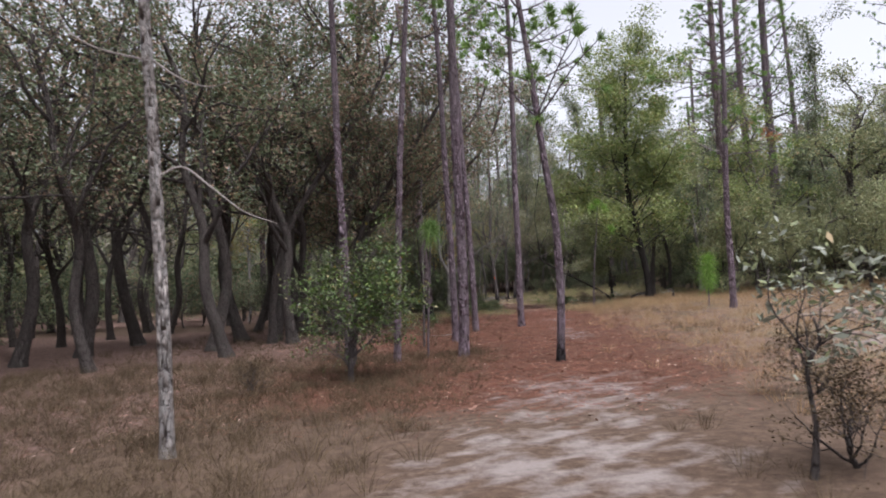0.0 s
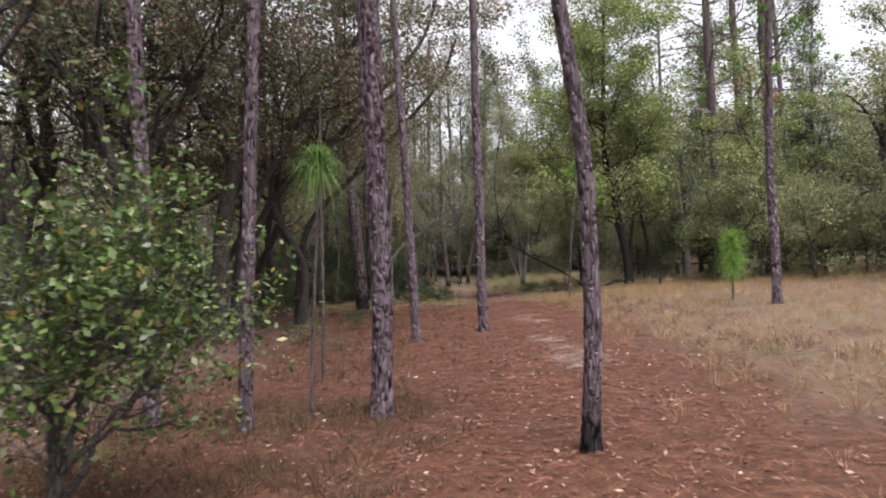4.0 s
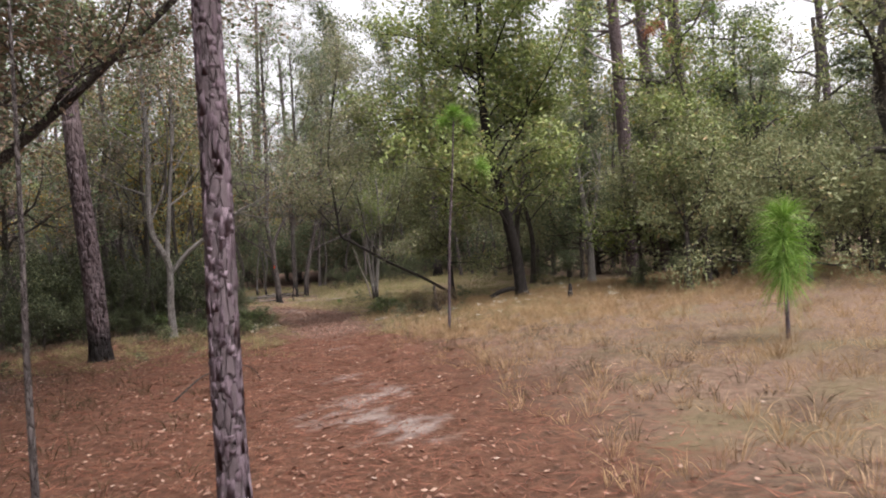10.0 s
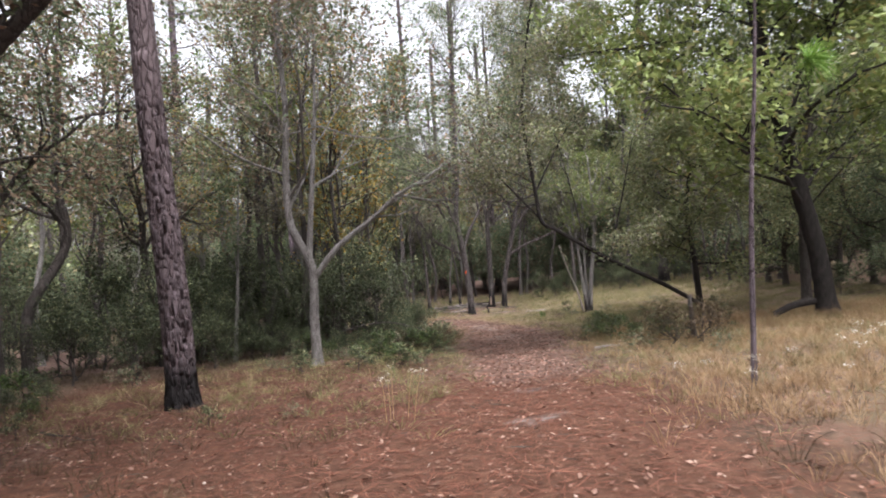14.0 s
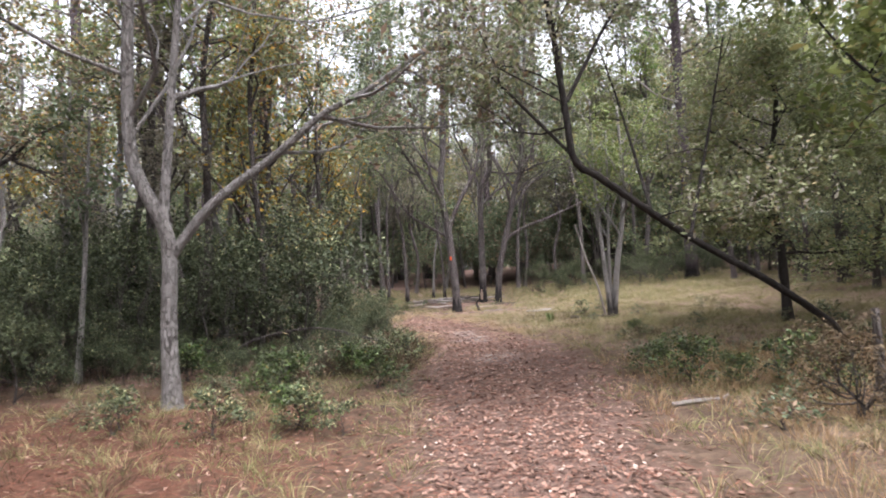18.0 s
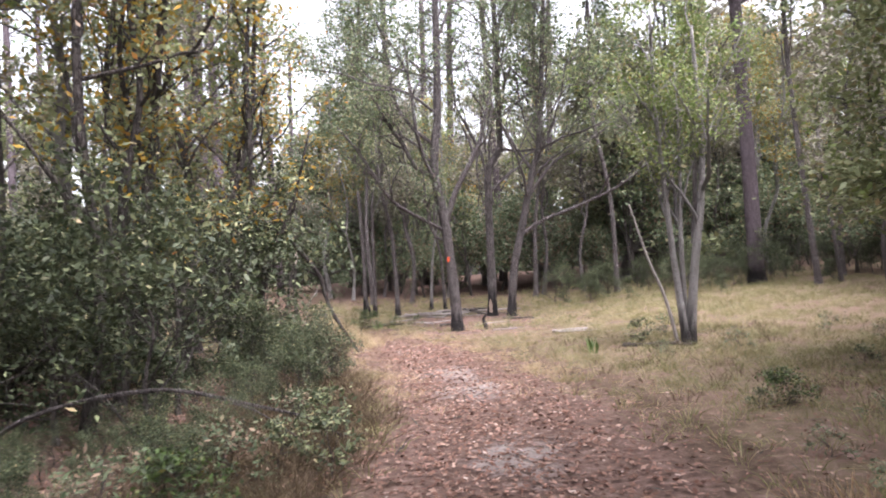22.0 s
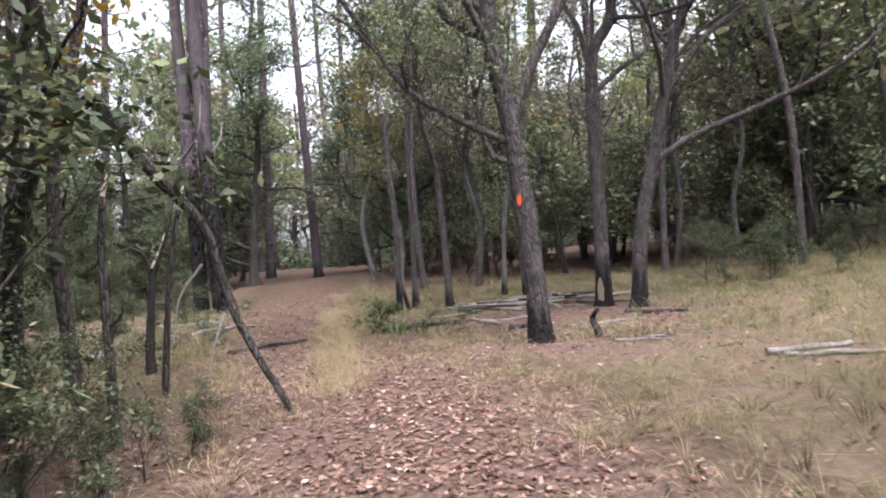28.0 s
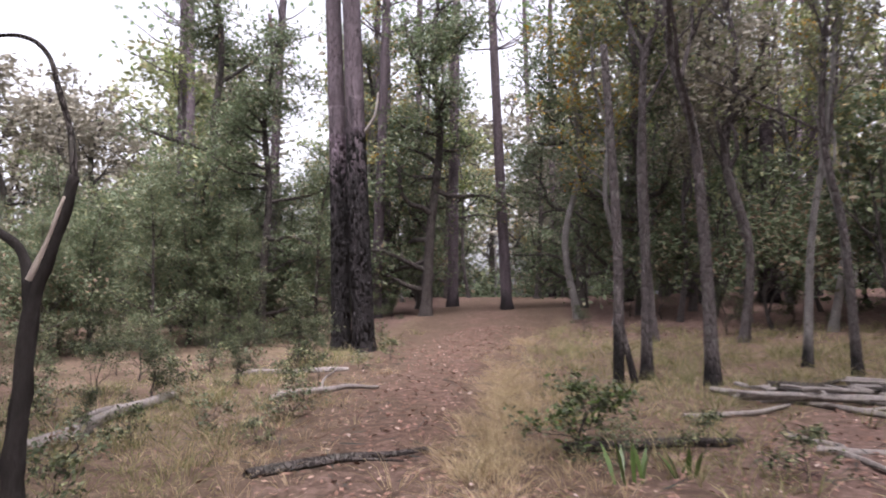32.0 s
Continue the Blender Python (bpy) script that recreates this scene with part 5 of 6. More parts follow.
def flat_leaves(name, rng, where, size, slim, material, label, rise_by=0.012):
    n = len(where)
    a = rng.uniform(0, 2 * np.pi, n)
    d = np.stack([np.cos(a), np.sin(a), rng.normal(size=n) * 0.2], 1)
    s = np.stack([-np.sin(a), np.cos(a), rng.normal(size=n) * 0.35], 1)
    ln = size * rng.uniform(0.55, 1.4, (n, 1))
    c = where + np.c_[np.zeros((n, 2)), rise_by + rng.uniform(0, 0.015, n)]
    v = np.stack([c - d * ln / 2, c + s * ln * slim / 2, c + d * ln / 2, c - s * ln * slim / 2], 1).reshape(-1, 3)
    return tagged(link_mesh(name, v, np.arange(4 * n).reshape(n, 4), None, material), label, "fallen leaves", kind="stuff")


rng = np.random.default_rng(11)
m = lambda k: (lambda x, y: cover(x, y)[k])
flat_leaves("fallen_leaves", rng, strew(rng, 270000, (-8, 10, 8, 68), lambda x, y: np.clip(cover(x, y)[2] + 0.34 * cover(x, y)[1], 0, 1) * np.clip(1.3 - off_trail(x, y) / 9, 0, 1)), 0.05, 0.5, LITTER, "dry brown and tan leaves lying on the ground")
flat_leaves("fallen_leaves", rng, strew(rng, 150000, (-1.5, 7, 32, 58), lambda x, y: cover(x, y)[2] * np.clip(1.7 - off_trail(x, y), 0, 1) * (0.65 + 0.6 * ripple(x, y, 0.9, 4.0))), 0.046, 0.5, LITTER, "dense tan and brown leaves covering the trail")
flat_leaves("fallen_needles", rng, strew(rng, 330000, (-7, 9, 6, 44), lambda x, y: cover(x, y)[1] * np.clip(1.2 - off_trail(x, y) / 8, 0, 1)), 0.17, 0.028, STRAW_PINE, "reddish fallen pine needles")
tufts_of_grass("dry_grass", rng, strew(rng, 26000, (4.5, 20, 6, 42), lambda x, y: cover(x, y)[3] * (1 - cover(x, y)[0]) * np.where(y > 31, 0.75, 0.22) * np.clip(1.6 - x / 20, 0, 1)), 20, 0.24, 0.4, 0.0042, STRAW, "straw-coloured dry grass of the clearing")
tufts_of_grass("rusty_grass", rng, strew(rng, 16000, (-7, 5, 3, 16), lambda x, y: 0.5 * softstep(0.9, 2.0, off_trail(x, y)) * (0.6 + 0.5 * ripple(x, y, 2.2))), 22, 0.25, 0.45, 0.0036, RUST, "rust-brown dry grass beside the trail")
tufts_of_grass("rusty_grass", rng, strew(rng, 16000, (-8, 8, 16, 52), lambda x, y: 0.3 * softstep(1.0, 2.4, off_trail(x, y)) * (0.5 + 0.5 * ripple(x, y, 2.6, 3.0))), 12, 0.22, 0.4, 0.006, RUST, "thin brown grass among fallen needles")
tufts_of_grass("green_grass", rng, strew(rng, 36000, (-6, 14, 30, 66), lambda x, y: (0.75 * softstep(33, 40, y) + 0.1) * (0.6 + 1.0 * ripple(x, y, 1.9)) * cover(x, y)[3] * (1 - cover(x, y)[2]) * softstep(0.9, 1.6, off_trail(x, y))), 14, 0.18, 0.55, 0.0036, BLADE, "yellow-green grass in the open wood")
tufts_of_grass("dry_grass", rng, strew(rng, 7000, (-6, 8, 42, 66), lambda x, y: 0.8 * np.exp(-((off_trail(x, y) - 1.15) / 0.45) ** 2) * softstep(44, 48, y) * np.clip(1.2 - np.exp(-(np.hypot(x - 1.9, (y - 57.6) * 0.8) / 2.6) ** 2) * 1.2, 0, 1)), 20, 0.19, 0.55, 0.003, PALE_STRAW, "pale dry grass along the trail's edge")
tufts_of_grass("green_grass", rng, strew(rng, 11000, (-3.5, 10, 30, 48), lambda x, y: 0.66 * softstep(0.65, 1.2, off_trail(x, y)) * (0.35 + 0.95 * ripple(x, y, 1.3, 7.0)) * softstep(31, 35, y) * (1 - 0.8 * cover(x, y)[2])), 14, 0.2, 0.6, 0.005, BLADE, "mixed green and tan grass on the trail's verges")
tufts_of_grass("green_grass", rng, strew(rng, 3600, (-7, 2, 48, 59), lambda x, y: 0.6 * softstep(0.8, 1.4, off_trail(x, y)) * (0.4 + 0.9 * ripple(x, y, 1.5, 9.0)) * (1 - cover(x, y)[2])), 14, 0.2, 0.6, 0.005, BLADE, "short green and tan grass beside the trail's end")
flat_leaves("fallen_twigs", rng, strew(rng, 9000, (-9, 6, 30, 63), lambda x, y: np.clip(cover(x, y)[2] + 0.25, 0, 1) * np.where(y > 53, 0.9, 0.25)), 0.26, 0.035, WOOD_GREY, "thin grey twigs strewn on the ground", 0.02)
tufts_of_grass("dry_grass", rng, strew(rng, 2600, (-5, 2, 52.5, 62), lambda x, y: np.exp(-((x - (-1.0 - 0.42 * (y - 55))) / 0.35) ** 2)), 24, 0.26, 0.6, 0.0034, PALE_STRAW, "pale flattened dry grass on the trail")
tufts_of_grass("green_grass", rng, strew(rng, 2200, (1.0, 9, 47, 56), lambda x, y: 0.8 * softstep(0.7, 1.3, off_trail(x, y)) * (0.25 + 0.95 * ripple(x, y, 1.4, 4.0)) * (1 - softstep(52.5, 54.5, y) * (1 - softstep(3.5, 5, x)))), 26, 0.21, 0.6, 0.0032, BLADE, "lush yellow-green grass beside the trail")
tufts_of_grass("rusty_grass", rng, strew(rng, 2600, (-4, 2.2, 41.5, 48), lambda x, y: 0.9 * softstep(1.0, 1.5, off_trail(x, y)) * (1 - softstep(2.6, 3.4, off_trail(x, y)))), 14, 0.34, 0.45, 0.006, RUST, "dark brown dry grass before the thicket")
tufts_of_grass("green_grass", rng, strew(rng, 7000, (-9, 12, 55.5, 68), lambda x, y: 0.8 * softstep(1.1, 1.9, off_trail(x, y)) * (0.5 + 0.8 * ripple(x, y, 2.1, 5.0)) * (1 - np.exp(-(np.hypot(x - 1.2, y - 58.8) / 2.2) ** 4))), 13, 0.24, 0.5, 0.006, BLADE, "thin green grass under the far trees")


# ---- dead wood ----
def log(name, at, line, r, label, category="log", wood=None, tip=0.5, sides=12, forks=(), turn=0.0, bend=0.05):
    """A fallen piece of wood lying on the ground, with its side branches."""
    ob = thing(name, at, label, category, turn=turn)
    kink = np.random.default_rng(int(abs(at[0] * 100 + at[1] * 10)))
    line = [np.array(q) + (kink.normal(size=3) * (bend, bend, 0.008) if 0 < k < len(line) - 1 else 0) for k, q in enumerate(line)]
    p = spline(line, 0.1)
    rough = lambda pts, radii, ang: (np.array([[0.6 * q * noise.noise(Vector((math.cos(g) * 2.6, math.sin(g) * 2.6, i * 0.09 + at[0]))) for g in ang] for i, q in enumerate(radii)]), np.ones((len(pts), len(ang))))
    Stems().tube(p, np.linspace(r, r * tip, len(p)), sides, rough).link("stem", wood or WOOD_GREY, ob)
    for f, fr in forks:
        q = spline(f, 0.08)
        Stems().tube(q, np.linspace(fr, fr * 0.35, len(q)), 7).link("side_branch", wood or WOOD_GREY, ob)
    return ob


def lying(a, b, r, sag=0.0, rest=0.0):
    """A line between two places on the ground, from the first as origin."""
    (xa, ya), (xb, yb) = a, b
    za = float(lie(xa, ya))
    out = []
    for f in np.linspace(0, 1, 5):
        x, y = xa + (xb - xa) * f, ya + (yb - ya) * f
        out.append((x - xa + 0.05 * math.sin(5 * f + xa), y - ya + 0.05 * math.sin(4 * f + ya), float(lie(x, y)) - za + r * 0.8 + rest + sag * math.sin(math.pi * f)))
    return out


log("fallen_log", on(-5.42, 55.67, 0), lying((-5.42, 55.67), (-7.05, 58.4), 0.07, 0.0, 0.0), 0.088, "split weathered grey log lying in low scrub", tip=0.55, forks=[([(-0.2, 0.4, 0.05), (-0.7, 1.0, 0.14), (-1.2, 1.7, 0.12)], 0.05)])
log("fallen_branch", on(-5.6, 58.6, 0), lying((-5.6, 58.6), (-4.9, 59.9), 0.04, 0.06), 0.045, "pale forked dead branch lying in scrub", forks=[([(0.3, 0.6, 0.06), (0.1, 0.9, 0.2), (0.2, 1.1, 0.34)], 0.025)])
log("fallen_branch", on(-8.2, 60.6, 0), lying((-8.2, 60.6), (-6.6, 61.3), 0.05), 0.055, "pale dead branch lying beside the trees")
log("fallen_branch", on(-3.15, 55.99, 0), lying((-3.15, 55.99), (-2.5, 57.2), 0.035), 0.045, "dark broken branch on the trail's edge", wood=BARK_OAK, forks=[([(0.2, 0.4, 0.04), (0.5, 0.5, 0.1), (0.75, 0.8, 0.06)], 0.022)])
pr = np.random.default_rng(21)
pile = [((-0.95, 60.9), (0.75, 59.7), 0.038, 0.0), ((-0.6, 60.2), (1.5, 60.5), 0.044, 0.05), ((-0.45, 61.3), (1.4, 60.95), 0.038, 0.02), ((0.3, 61.5), (1.9, 60.7), 0.046, 0.05), ((-0.9, 59.2), (-0.1, 60.1), 0.03, 0.0), ((-1.4, 57.5), (-0.33, 58.4), 0.05, 0.0), ((-0.03, 58.6), (0.7, 57.8), 0.028, 0.0)]
for k in range(36):
    x, y, g, ln = pr.uniform(-0.7, 1.7), pr.uniform(60.0, 61.3), pr.normal() * 0.7, pr.uniform(0.5, 1.6)
    pile.append(((x, y), (x + ln * math.cos(g), y + ln * math.sin(g)), pr.uniform(0.01, 0.03), (k % 5) * 0.035))
for n, (a, b, r, rest) in enumerate(pile):
    tagged(log("fallen_log" if r > 0.03 else "fallen_branch", on(*a, 0), lying(a, b, r, 0.0, rest), r, "grey weathered log in a low woodpile" if r > 0.03 else "crooked dead branch in a low woodpile", tip=0.6, wood=(WOOD_GREY, WOOD_GREY, BARK_OAK)[n % 3], bend=0.09), group="pile of dead logs")
for n, (a, b, r) in enumerate([((2.5, 55.3), (3.1, 55.05), 0.022), ((2.9, 55.5), (3.5, 55.2), 0.018), ((0.9, 57.0), (1.35, 57.25), 0.05), ((3.97, 53.69), (4.7, 53.9), 0.04), ((4.1, 53.5), (4.9, 53.4), 0.03), ((5.12, 50.14), (6.1, 49.4), 0.045), ((1.9, 56.6), (2.9, 57.4), 0.025), ((0.2, 58.2), (1.3, 58.6), 0.03), ((2.6, 58.4), (3.5, 57.9), 0.04), ((6.7, 37.4), (7.3, 37.9), 0.02), ((5.3, 38.4), (5.9, 38.8), 0.025), ((-2.0, 33.2), (-0.9, 32.6), 0.02), ((0.9, 20.6), (1.7, 20.9), 0.02)]):
    log("fallen_branch", on(*a, 0), lying(a, b, r), r, "dead branch lying among fallen leaves", "branch", (WOOD_GREY, BARK_OAK)[n % 3 == 2], 0.5)
log("fallen_branch", on(9.06, 40.24, 0), [(0, 0, 0.12), (0.4, -0.1, 0.3), (0.8, -0.2, 0.36), (1.05, -0.25, 0.3)], 0.06, "charred log end propped in the grass", "branch", BARK_BLACK, 1.3)
stump = log("dead_stump", on(2.33, 55.75, 0), [(0, 0, -0.03), (0.01, 0, 0.12), (0.0, 0.01, 0.24), (-0.02, 0, 0.36)], 0.045, "short charred stump standing in leaf litter", "stump", BARK_BLACK, 0.6)
log("dead_stump", on(10.6, 37.2, 0), [(0, 0, -0.03), (0.01, 0, 0.2), (0.03, 0, 0.42)], 0.07, "small dark stump in dry grass", "stump", BARK_BLACK, 0.5)
# long bowed branch over the low scrub on the left of the bend
log("fallen_branch", on(-1.56, 43.37, 0), [(0, 0, 0.03), (0.75, 0.1, 0.5), (1.68, 0.22, 0.69), (2.55, 0.33, 0.47), (3.05, 0.4, 0.3), (3.61, 0.47, 0.03)], 0.022, "long bowed grey branch lying across low shrubs", "branch", BARK_GREY, bend=0.1, forks=[([(2.3, 0.3, 0.55), (2.7, 0.2, 0.46), (3.2, 0.3, 0.1)], 0.011)])
# the bent tree: up from its root, broken over, its top on the ground beside the trail
arch = thing("broken_tree", on(-2.5, 51.6), "thin tree snapped over into an arch beside the trail", "tree")
for line, r0, r1, part in (([(0, 0, 0), (-0.05, 0, 1.2), (0.15, 0, 2.1), (0.5, -0.05, 2.6), (0.95, -0.1, 2.85)], 0.075, 0.055, "trunk"), ([(0.95, -0.1, 2.85), (1.2, 0.2, 2.3), (1.55, 0.5, 1.75), (1.68, 0.6, 1.2), (1.95, 0.5, 0.72), (2.45, 0.4, 0.02)], 0.058, 0.03, "broken_top")):
    p = spline(line, 0.1)
    Stems().tube(p, np.linspace(r0, r1, len(p)), 12, plates(0.03, 0.08, 0.009, 0.4, r0 * 50)).link(part, BARK_OAK, arch)
for e in ([(1.3, 0.35, 2.0), (1.5, 0.3, 2.3), (1.75, 0.2, 2.5), (1.8, 0.2, 2.9)], [(1.5, 0.55, 1.4), (1.35, 0.4, 1.1), (1.3, 0.35, 0.7)], [(1.7, 0.55, 0.95), (1.66, 0.45, 0.7), (1.66, 0.35, 0.5)]):
    p = spline(e, 0.08)
    Stems().tube(p, np.linspace(0.014, 0.006, len(p)), 5).link("twig", WOOD_GREY, arch)
for n, (x, y, ctrl, r, b) in enumerate([(-1.04, 50.99, [(0, 0, 0), (-0.03, 0, 0.9), (-0.05, 0, 1.5), (-0.02, 0, 1.9)], 0.045, BARK_OAK), (-2.04, 52.93, [(0, 0, 0), (0.08, 0, 0.9), (0.16, 0, 1.5), (0.3, 0, 2.1)], 0.04, BARK_OAK)]):
    ob = thing("dead_sapling", on(x, y), "broken dark dead stem standing in scrub", "sapling", "dead stems beside the trail")
    p = spline(ctrl, 0.1)
    Stems().tube(p, np.linspace(r, r * 0.55, len(p)), 9).link("stem", b, ob)
    tip = np.array([p[-1], p[-1] + (0.02, 0.01, 0.08), p[-1] + (0.045, 0.01, 0.17)])
    Stems().tube(tip, [r * 0.5, r * 0.36, r * 0.08], 7).link("splintered_tip", WOOD_BARE, ob)
    for w in range(2):
        k = int(len(p) * (0.45 + 0.25 * w))
        tw = branch_line(np.random.default_rng(300 + 7 * n + w), p[k], (math.cos(2.1 * w + n), math.sin(2.1 * w + n), 0.5), 0.45, 0.25, 0.05, 5)
        Stems().tube(tw, np.linspace(r * 0.35, 0.004, len(tw)), 5).link("twig", b, ob)
# near stem at the walk's end, forked, with a bare streak
snag = thing("dead_tree", on(-3.3, 54.6), "charred leaning dead trunk with a pale bare streak", "dead tree")
for ctrl, r0, r1, m2, part in (([(-0.12, -0.07, 0), (-0.13, -0.06, 0.3), (-0.11, -0.05, 0.7), (-0.06, -0.03, 1.28), (0.0, 0.0, 1.5), (0.09, 0.04, 1.78), (0.14, 0.06, 1.98)], 0.066, 0.03, BARK_BLACK, "trunk"), ([(0.14, 0.06, 1.98), (0.1, 0.05, 2.22), (0.05, 0.0, 2.48), (-0.02, -0.03, 2.67), (-0.15, -0.11, 2.77), (-0.5, -0.2, 2.8)], 0.02, 0.008, BARK_OAK, "top"), ([(-0.07, -0.03, 1.22), (-0.14, -0.05, 1.54), (-0.24, -0.1, 1.65), (-0.36, -0.15, 1.71)], 0.035, 0.02, BARK_BLACK, "side_stub"), ([(-0.04, -0.07, 1.4), (0.03, -0.02, 1.6), (0.085, 0.0, 1.75), (0.12, 0.02, 1.86)], 0.018, 0.008, WOOD_BARE, "bare_streak")):
    p = spline(ctrl, 0.05)
    rough = (lambda pts, radii, ang: (np.array([[0.3 * q * noise.noise(Vector((math.cos(g) * 2, math.sin(g) * 2, i * 0.25))) for g in ang] for i, q in enumerate(radii)]), np.ones((len(pts), len(ang)))))
    Stems().tube(p, np.linspace(r0, r1, len(p)), 12, rough).link(part, m2, snag)
# thin trunks before the woodpile
for n, (x, y, ctrl, r, b, lab, lv) in enumerate([(-2.2, 61.3, [(0, 0, 0), (0.01, 0, 1.65), (-0.06, -0.02, 3.18), (-0.13, -0.04, 4.39)], 0.075, BARK_GREY, "snapped grey snag with a broken top", 0),
                                                   (-2.0, 61.7, [(0.05, 0, 0), (0.05, 0.02, 1.64), (0.05, 0.02, 4.04), (0.28, 0.1, 5.1), (0.43, 0.15, 7.5)], 0.075, BARK_GREY, "thin grey oak with a leafy top", 18),
                                                   (-1.1, 61.3, [(0.04, 0, 0), (-0.01, 0, 1.38), (-0.12, -0.04, 3.06), (-0.4, -0.14, 4.37), (-0.6, -0.2, 7)], 0.085, BARK_GREY, "thin oak with a pale peeled streak", 16),
                                                   (-0.2, 63.2, [(0, 0, 0), (0.1, 0, 1.8), (0.35, 0, 3.4), (0.6, 0, 6)], 0.06, BARK_PALE, "thin pale leaning oak", 16), (0.4, 62.6, [(0, 0, 0), (-0.1, 0, 1.8), (-0.3, 0, 3.4), (0, 0, 6.5)], 0.06, BARK_GREY, "thin grey leaning oak", 16)]):
    if lv:
        broadleaf("thin_oak", on(x, y), ctrl, r, lab, {**OPEN, "limbs": 7, "from": 0.4, "leaves": lv}, 140 + n, b, LEAF_OLIVE, 0.4, second=LEAF_DARK)
    else:
        ob = thing("dead_tree", on(x, y), lab, "dead tree")
        p = spline(ctrl, 0.12)
        Stems().tube(p, np.linspace(r, r * 0.7, len(p)), 10, None, 0.8).link("trunk", b, ob)
        p = spline([(0.22, 0.0, 0), (0.12, 0, 0.4), (0.02, 0, 0.85)], 0.1)
        Stems().tube(p, np.linspace(0.05, 0.035, len(p)), 8, None, 0.5).link("root_fork", b, ob)

# orange paint blaze on the oak, and the bare scar of its neighbour
def patch_on(name, parent, centre, radius, facing, wide, high, material, label, seed):
    """A thin irregular skin that follows a round trunk."""
    rng2 = np.random.default_rng(seed)
    na, nh = 9, 9
    v, q = [], []
    for i in range(nh):
        f = i / (nh - 1) * 2 - 1
        half = wide / 2 * math.sqrt(max(0.03, 1 - f * f)) * rng2.uniform(0.75, 1.15)
        for j in range(na):
            g = facing + (j / (na - 1) * 2 - 1) * half / radius
            v.append((centre[0] + radius * math.cos(g), centre[1] + radius * math.sin(g), centre[2] + f * high / 2))
    q = [(i * na + j, i * na + j + 1, (i + 1) * na + j + 1, (i + 1) * na + j) for i in range(nh - 1) for j in range(na - 1)]
    return link_mesh(name, v, q, None, material, parent, label, True)


pn = Nodes("orange_marking_paint")
PAINT = pn.done(pn.ramp(pn.noise(30, 5, 0.7), [(0.35, (0.5, 0.05, 0.012)), (0.6, (0.8, 0.11, 0.03))]), 0.7, 0.3)
patch_on("paint_blaze", oak, (-0.13, -0.02, 1.86), 0.134, radians(-100), 0.065, 0.15, PAINT, "orange paint blaze", 1)
patch_on("fire_scar", mid_oak, (0, 0, 0.3), 0.172, radians(-105), 0.13, 0.5, WOOD_BARE, "pale bare fire scar", 2)

# ---- scrub oak at the start, low plants ----
young = broadleaf("scrub_oak", on(5.04, 6.53), [(0, 0, 0), (0.03, 0, 0.35), (0.0, 0.02, 0.68), (0.08, 0, 0.85), (0.05, 0, 1.0)], 0.02, "small crooked scrub oak with silvery leaves", {**SHRUB, "limbs": 9, "from": 0.4, "reach": (0.6, 1.1), "leaves": 7, "leaf": 0.075, "spread": 0.05, "slim": 0.36, "share": 0.25, "lift": -0.03}, 150, BARK_OAK, LEAF_SILVER, second=LEAF_OLIVE, category="shrub")
dry = broadleaf("dry_shrub", on(5.4, 6.75), rise(0.45, (0.1, 0), 4, 0.06, 151), 0.015, "dry brown twiggy shrub in rusty grass", {**SHRUB, "limbs": 16, "leaves": 12, "leaf": 0.03, "reach": (0.6, 0.95), "spread": 0.04}, 151, BARK_OAK, RUST, category="shrub", plain=True)
copies(dry, [(-0.5, 11.5), (6.4, 37.4), (7.0, 37.2), (6.2, 9.5), (0.6, 47.9)], np.random.default_rng(152), "dry twiggy shrubs", (0.7, 1.15))


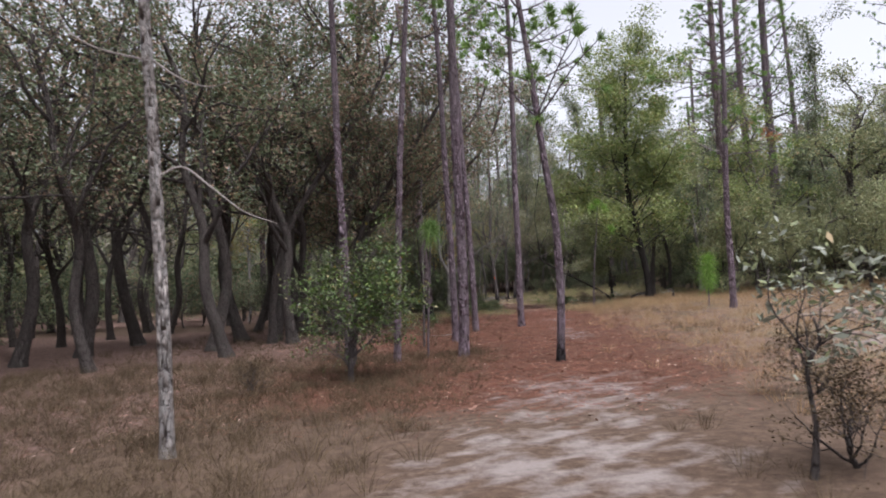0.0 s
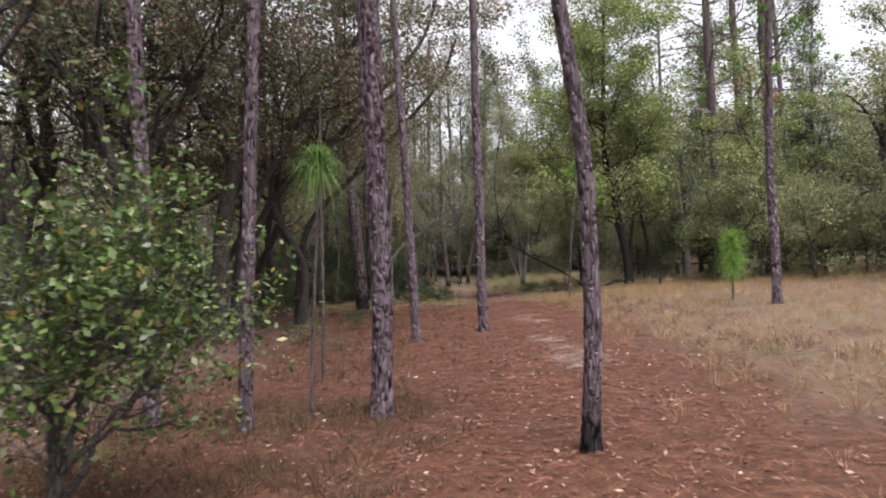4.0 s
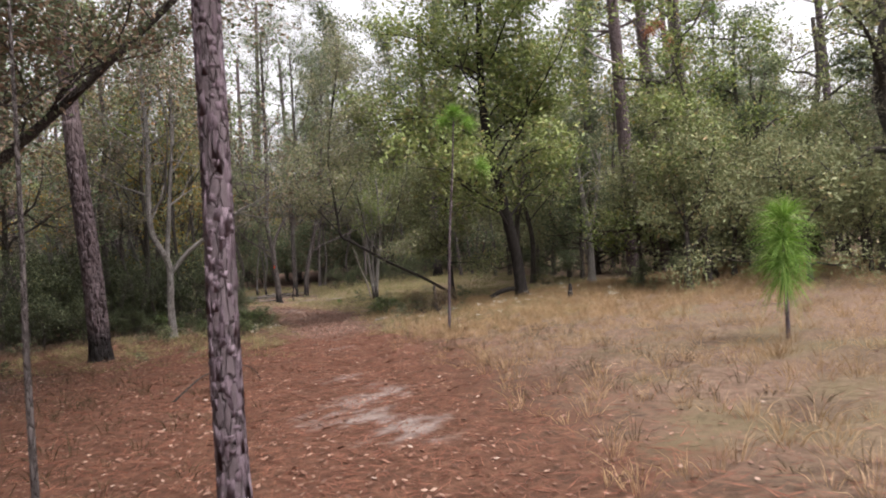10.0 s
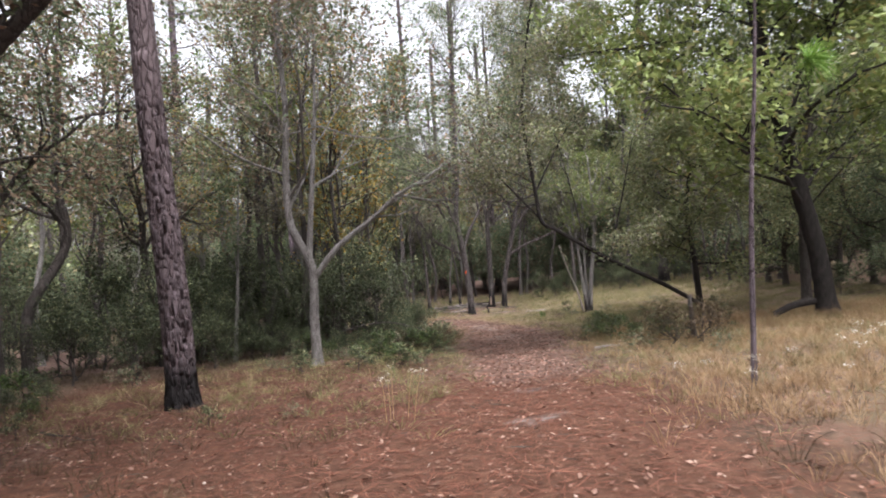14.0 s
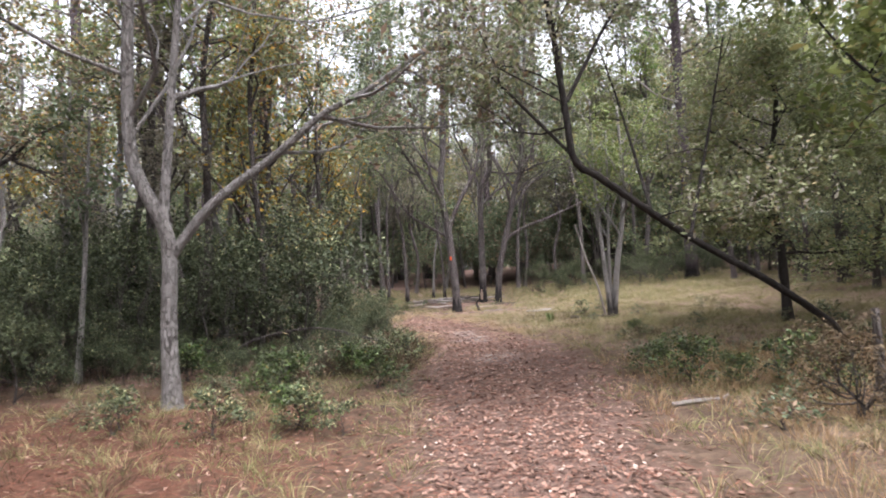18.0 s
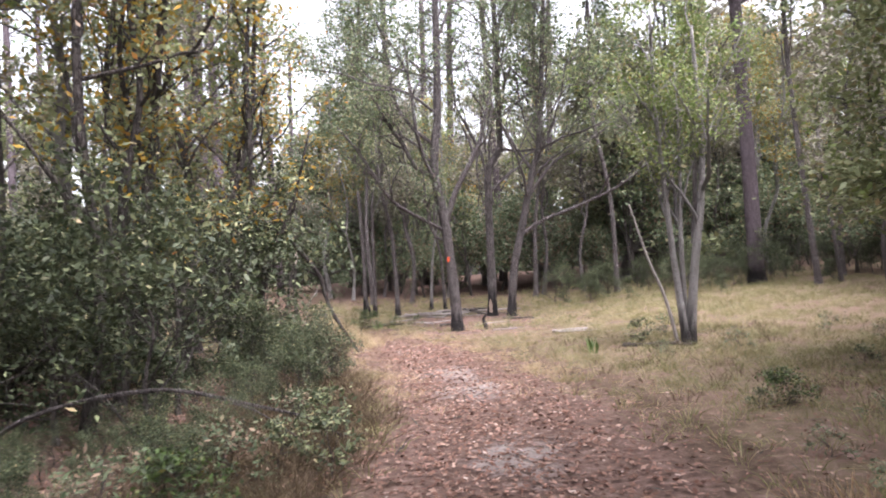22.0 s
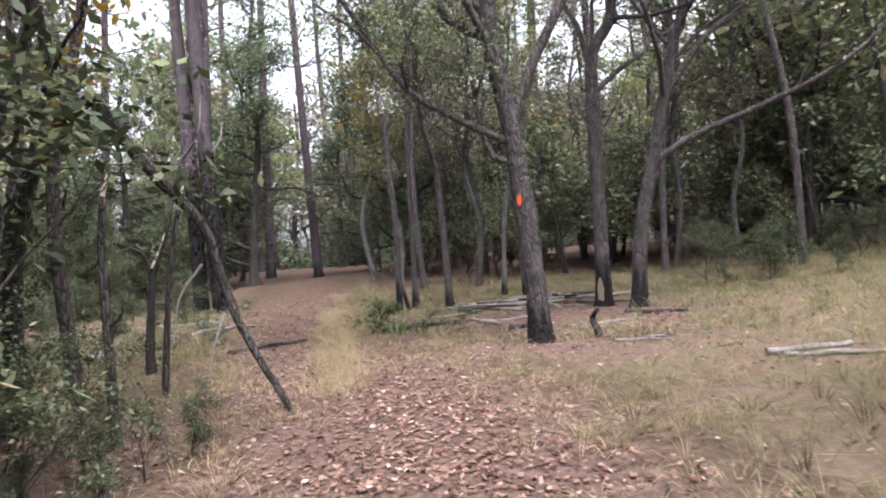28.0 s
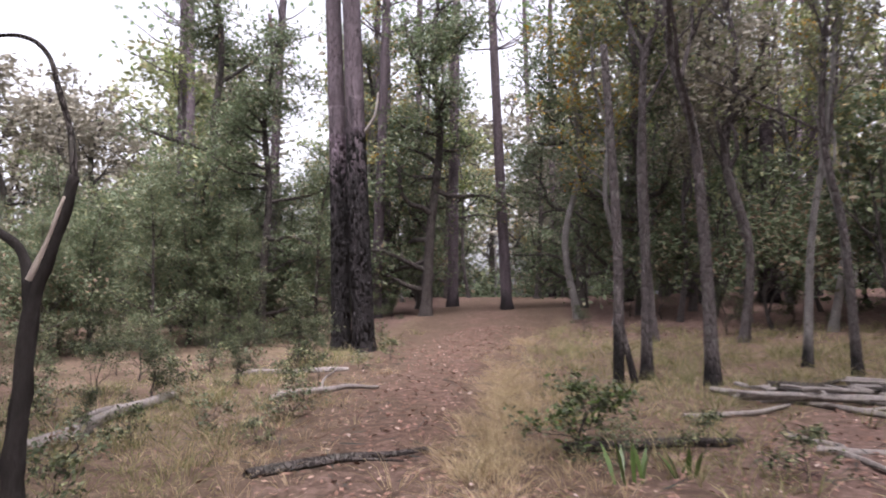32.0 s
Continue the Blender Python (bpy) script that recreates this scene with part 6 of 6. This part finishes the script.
def palmetto(at, seed, n=13, length=0.5):
    """A low clump of stiff upright blades."""
    rng2 = np.random.default_rng(seed)
    ob = thing("palmetto", at, "low clump of stiff green palmetto blades", "plant", "palmetto clumps")
    for k in range(n):
        g, tilt, ln = rng2.uniform(0, 6.28), rng2.uniform(0.15, 0.75), length * rng2.uniform(0.6, 1.1)
        d = np.array([math.cos(g) * tilt, math.sin(g) * tilt, 1.0])
        d /= np.linalg.norm(d)
        s = np.array([-math.sin(g), math.cos(g), 0]) * 0.018
        c = rng2.normal(size=3) * (0.05, 0.05, 0)
        v = [c - s * 0.5, c + s * 0.5, c + d * ln * 0.55 + s, c + d * ln * 0.55 - s, c + d * ln + np.array([d[0], d[1], -0.3]) * 0.06]
        link_mesh("blade", v, [(0, 1, 2, 3)], [(3, 2, 4)], LEAF_BUSH, ob)
    return ob


palmetto(on(-0.75, 56.9), 160, 8, 0.36)
palmetto(on(-0.5, 57.2), 161, 6, 0.32)
palmetto(on(4.55, 49.6), 162, 11, 0.35)


def seed_heads(at, seed, n=5, high=0.55):
    """Thin stalks with pale fluffy heads."""
    rng2 = np.random.default_rng(seed)
    ob = thing("seed_stalks", at, "pale fluffy seed heads on thin dry stalks", "weed", "seed heads in the grass")
    for k in range(n):
        x, y = rng2.normal(size=2) * 0.14
        h = high * rng2.uniform(0.7, 1.15)
        p = spline([(x, y, 0), (x * 1.2, y * 1.2, h * 0.6), (x * 1.5, y * 1.5, h)], 0.1)
        Stems().tube(p, np.linspace(0.004, 0.002, len(p)), 4).link("stalk", STRAW, ob)
        v, q = leaves(rng2, p[-1] + rng2.normal(size=(26, 3)) * (0.03, 0.03, 0.015), 0.017, 0.7)
        link_mesh("seed_head", v, q, None, FLOWER, ob)
    return ob


for n, (x, y) in enumerate([(2.62, 32.4), (5.9, 31.4), (7.4, 32.6), (8.4, 33.5), (7.0, 31.0), (9.6, 34.6), (9.3, 31.0)]):
    seed_heads(on(x, y), 170 + n)
log("fallen_branch", on(2.0, 27.5, 0), [(0, 0, 0.03), (0.3, 0.5, 0.26), (0.7, 0.9, 0.3), (0.95, 1.1, 0.16), (0.95, 1.15, 0.02)], 0.01, "thin arched dead twig over the needles", "branch", BARK_OAK)
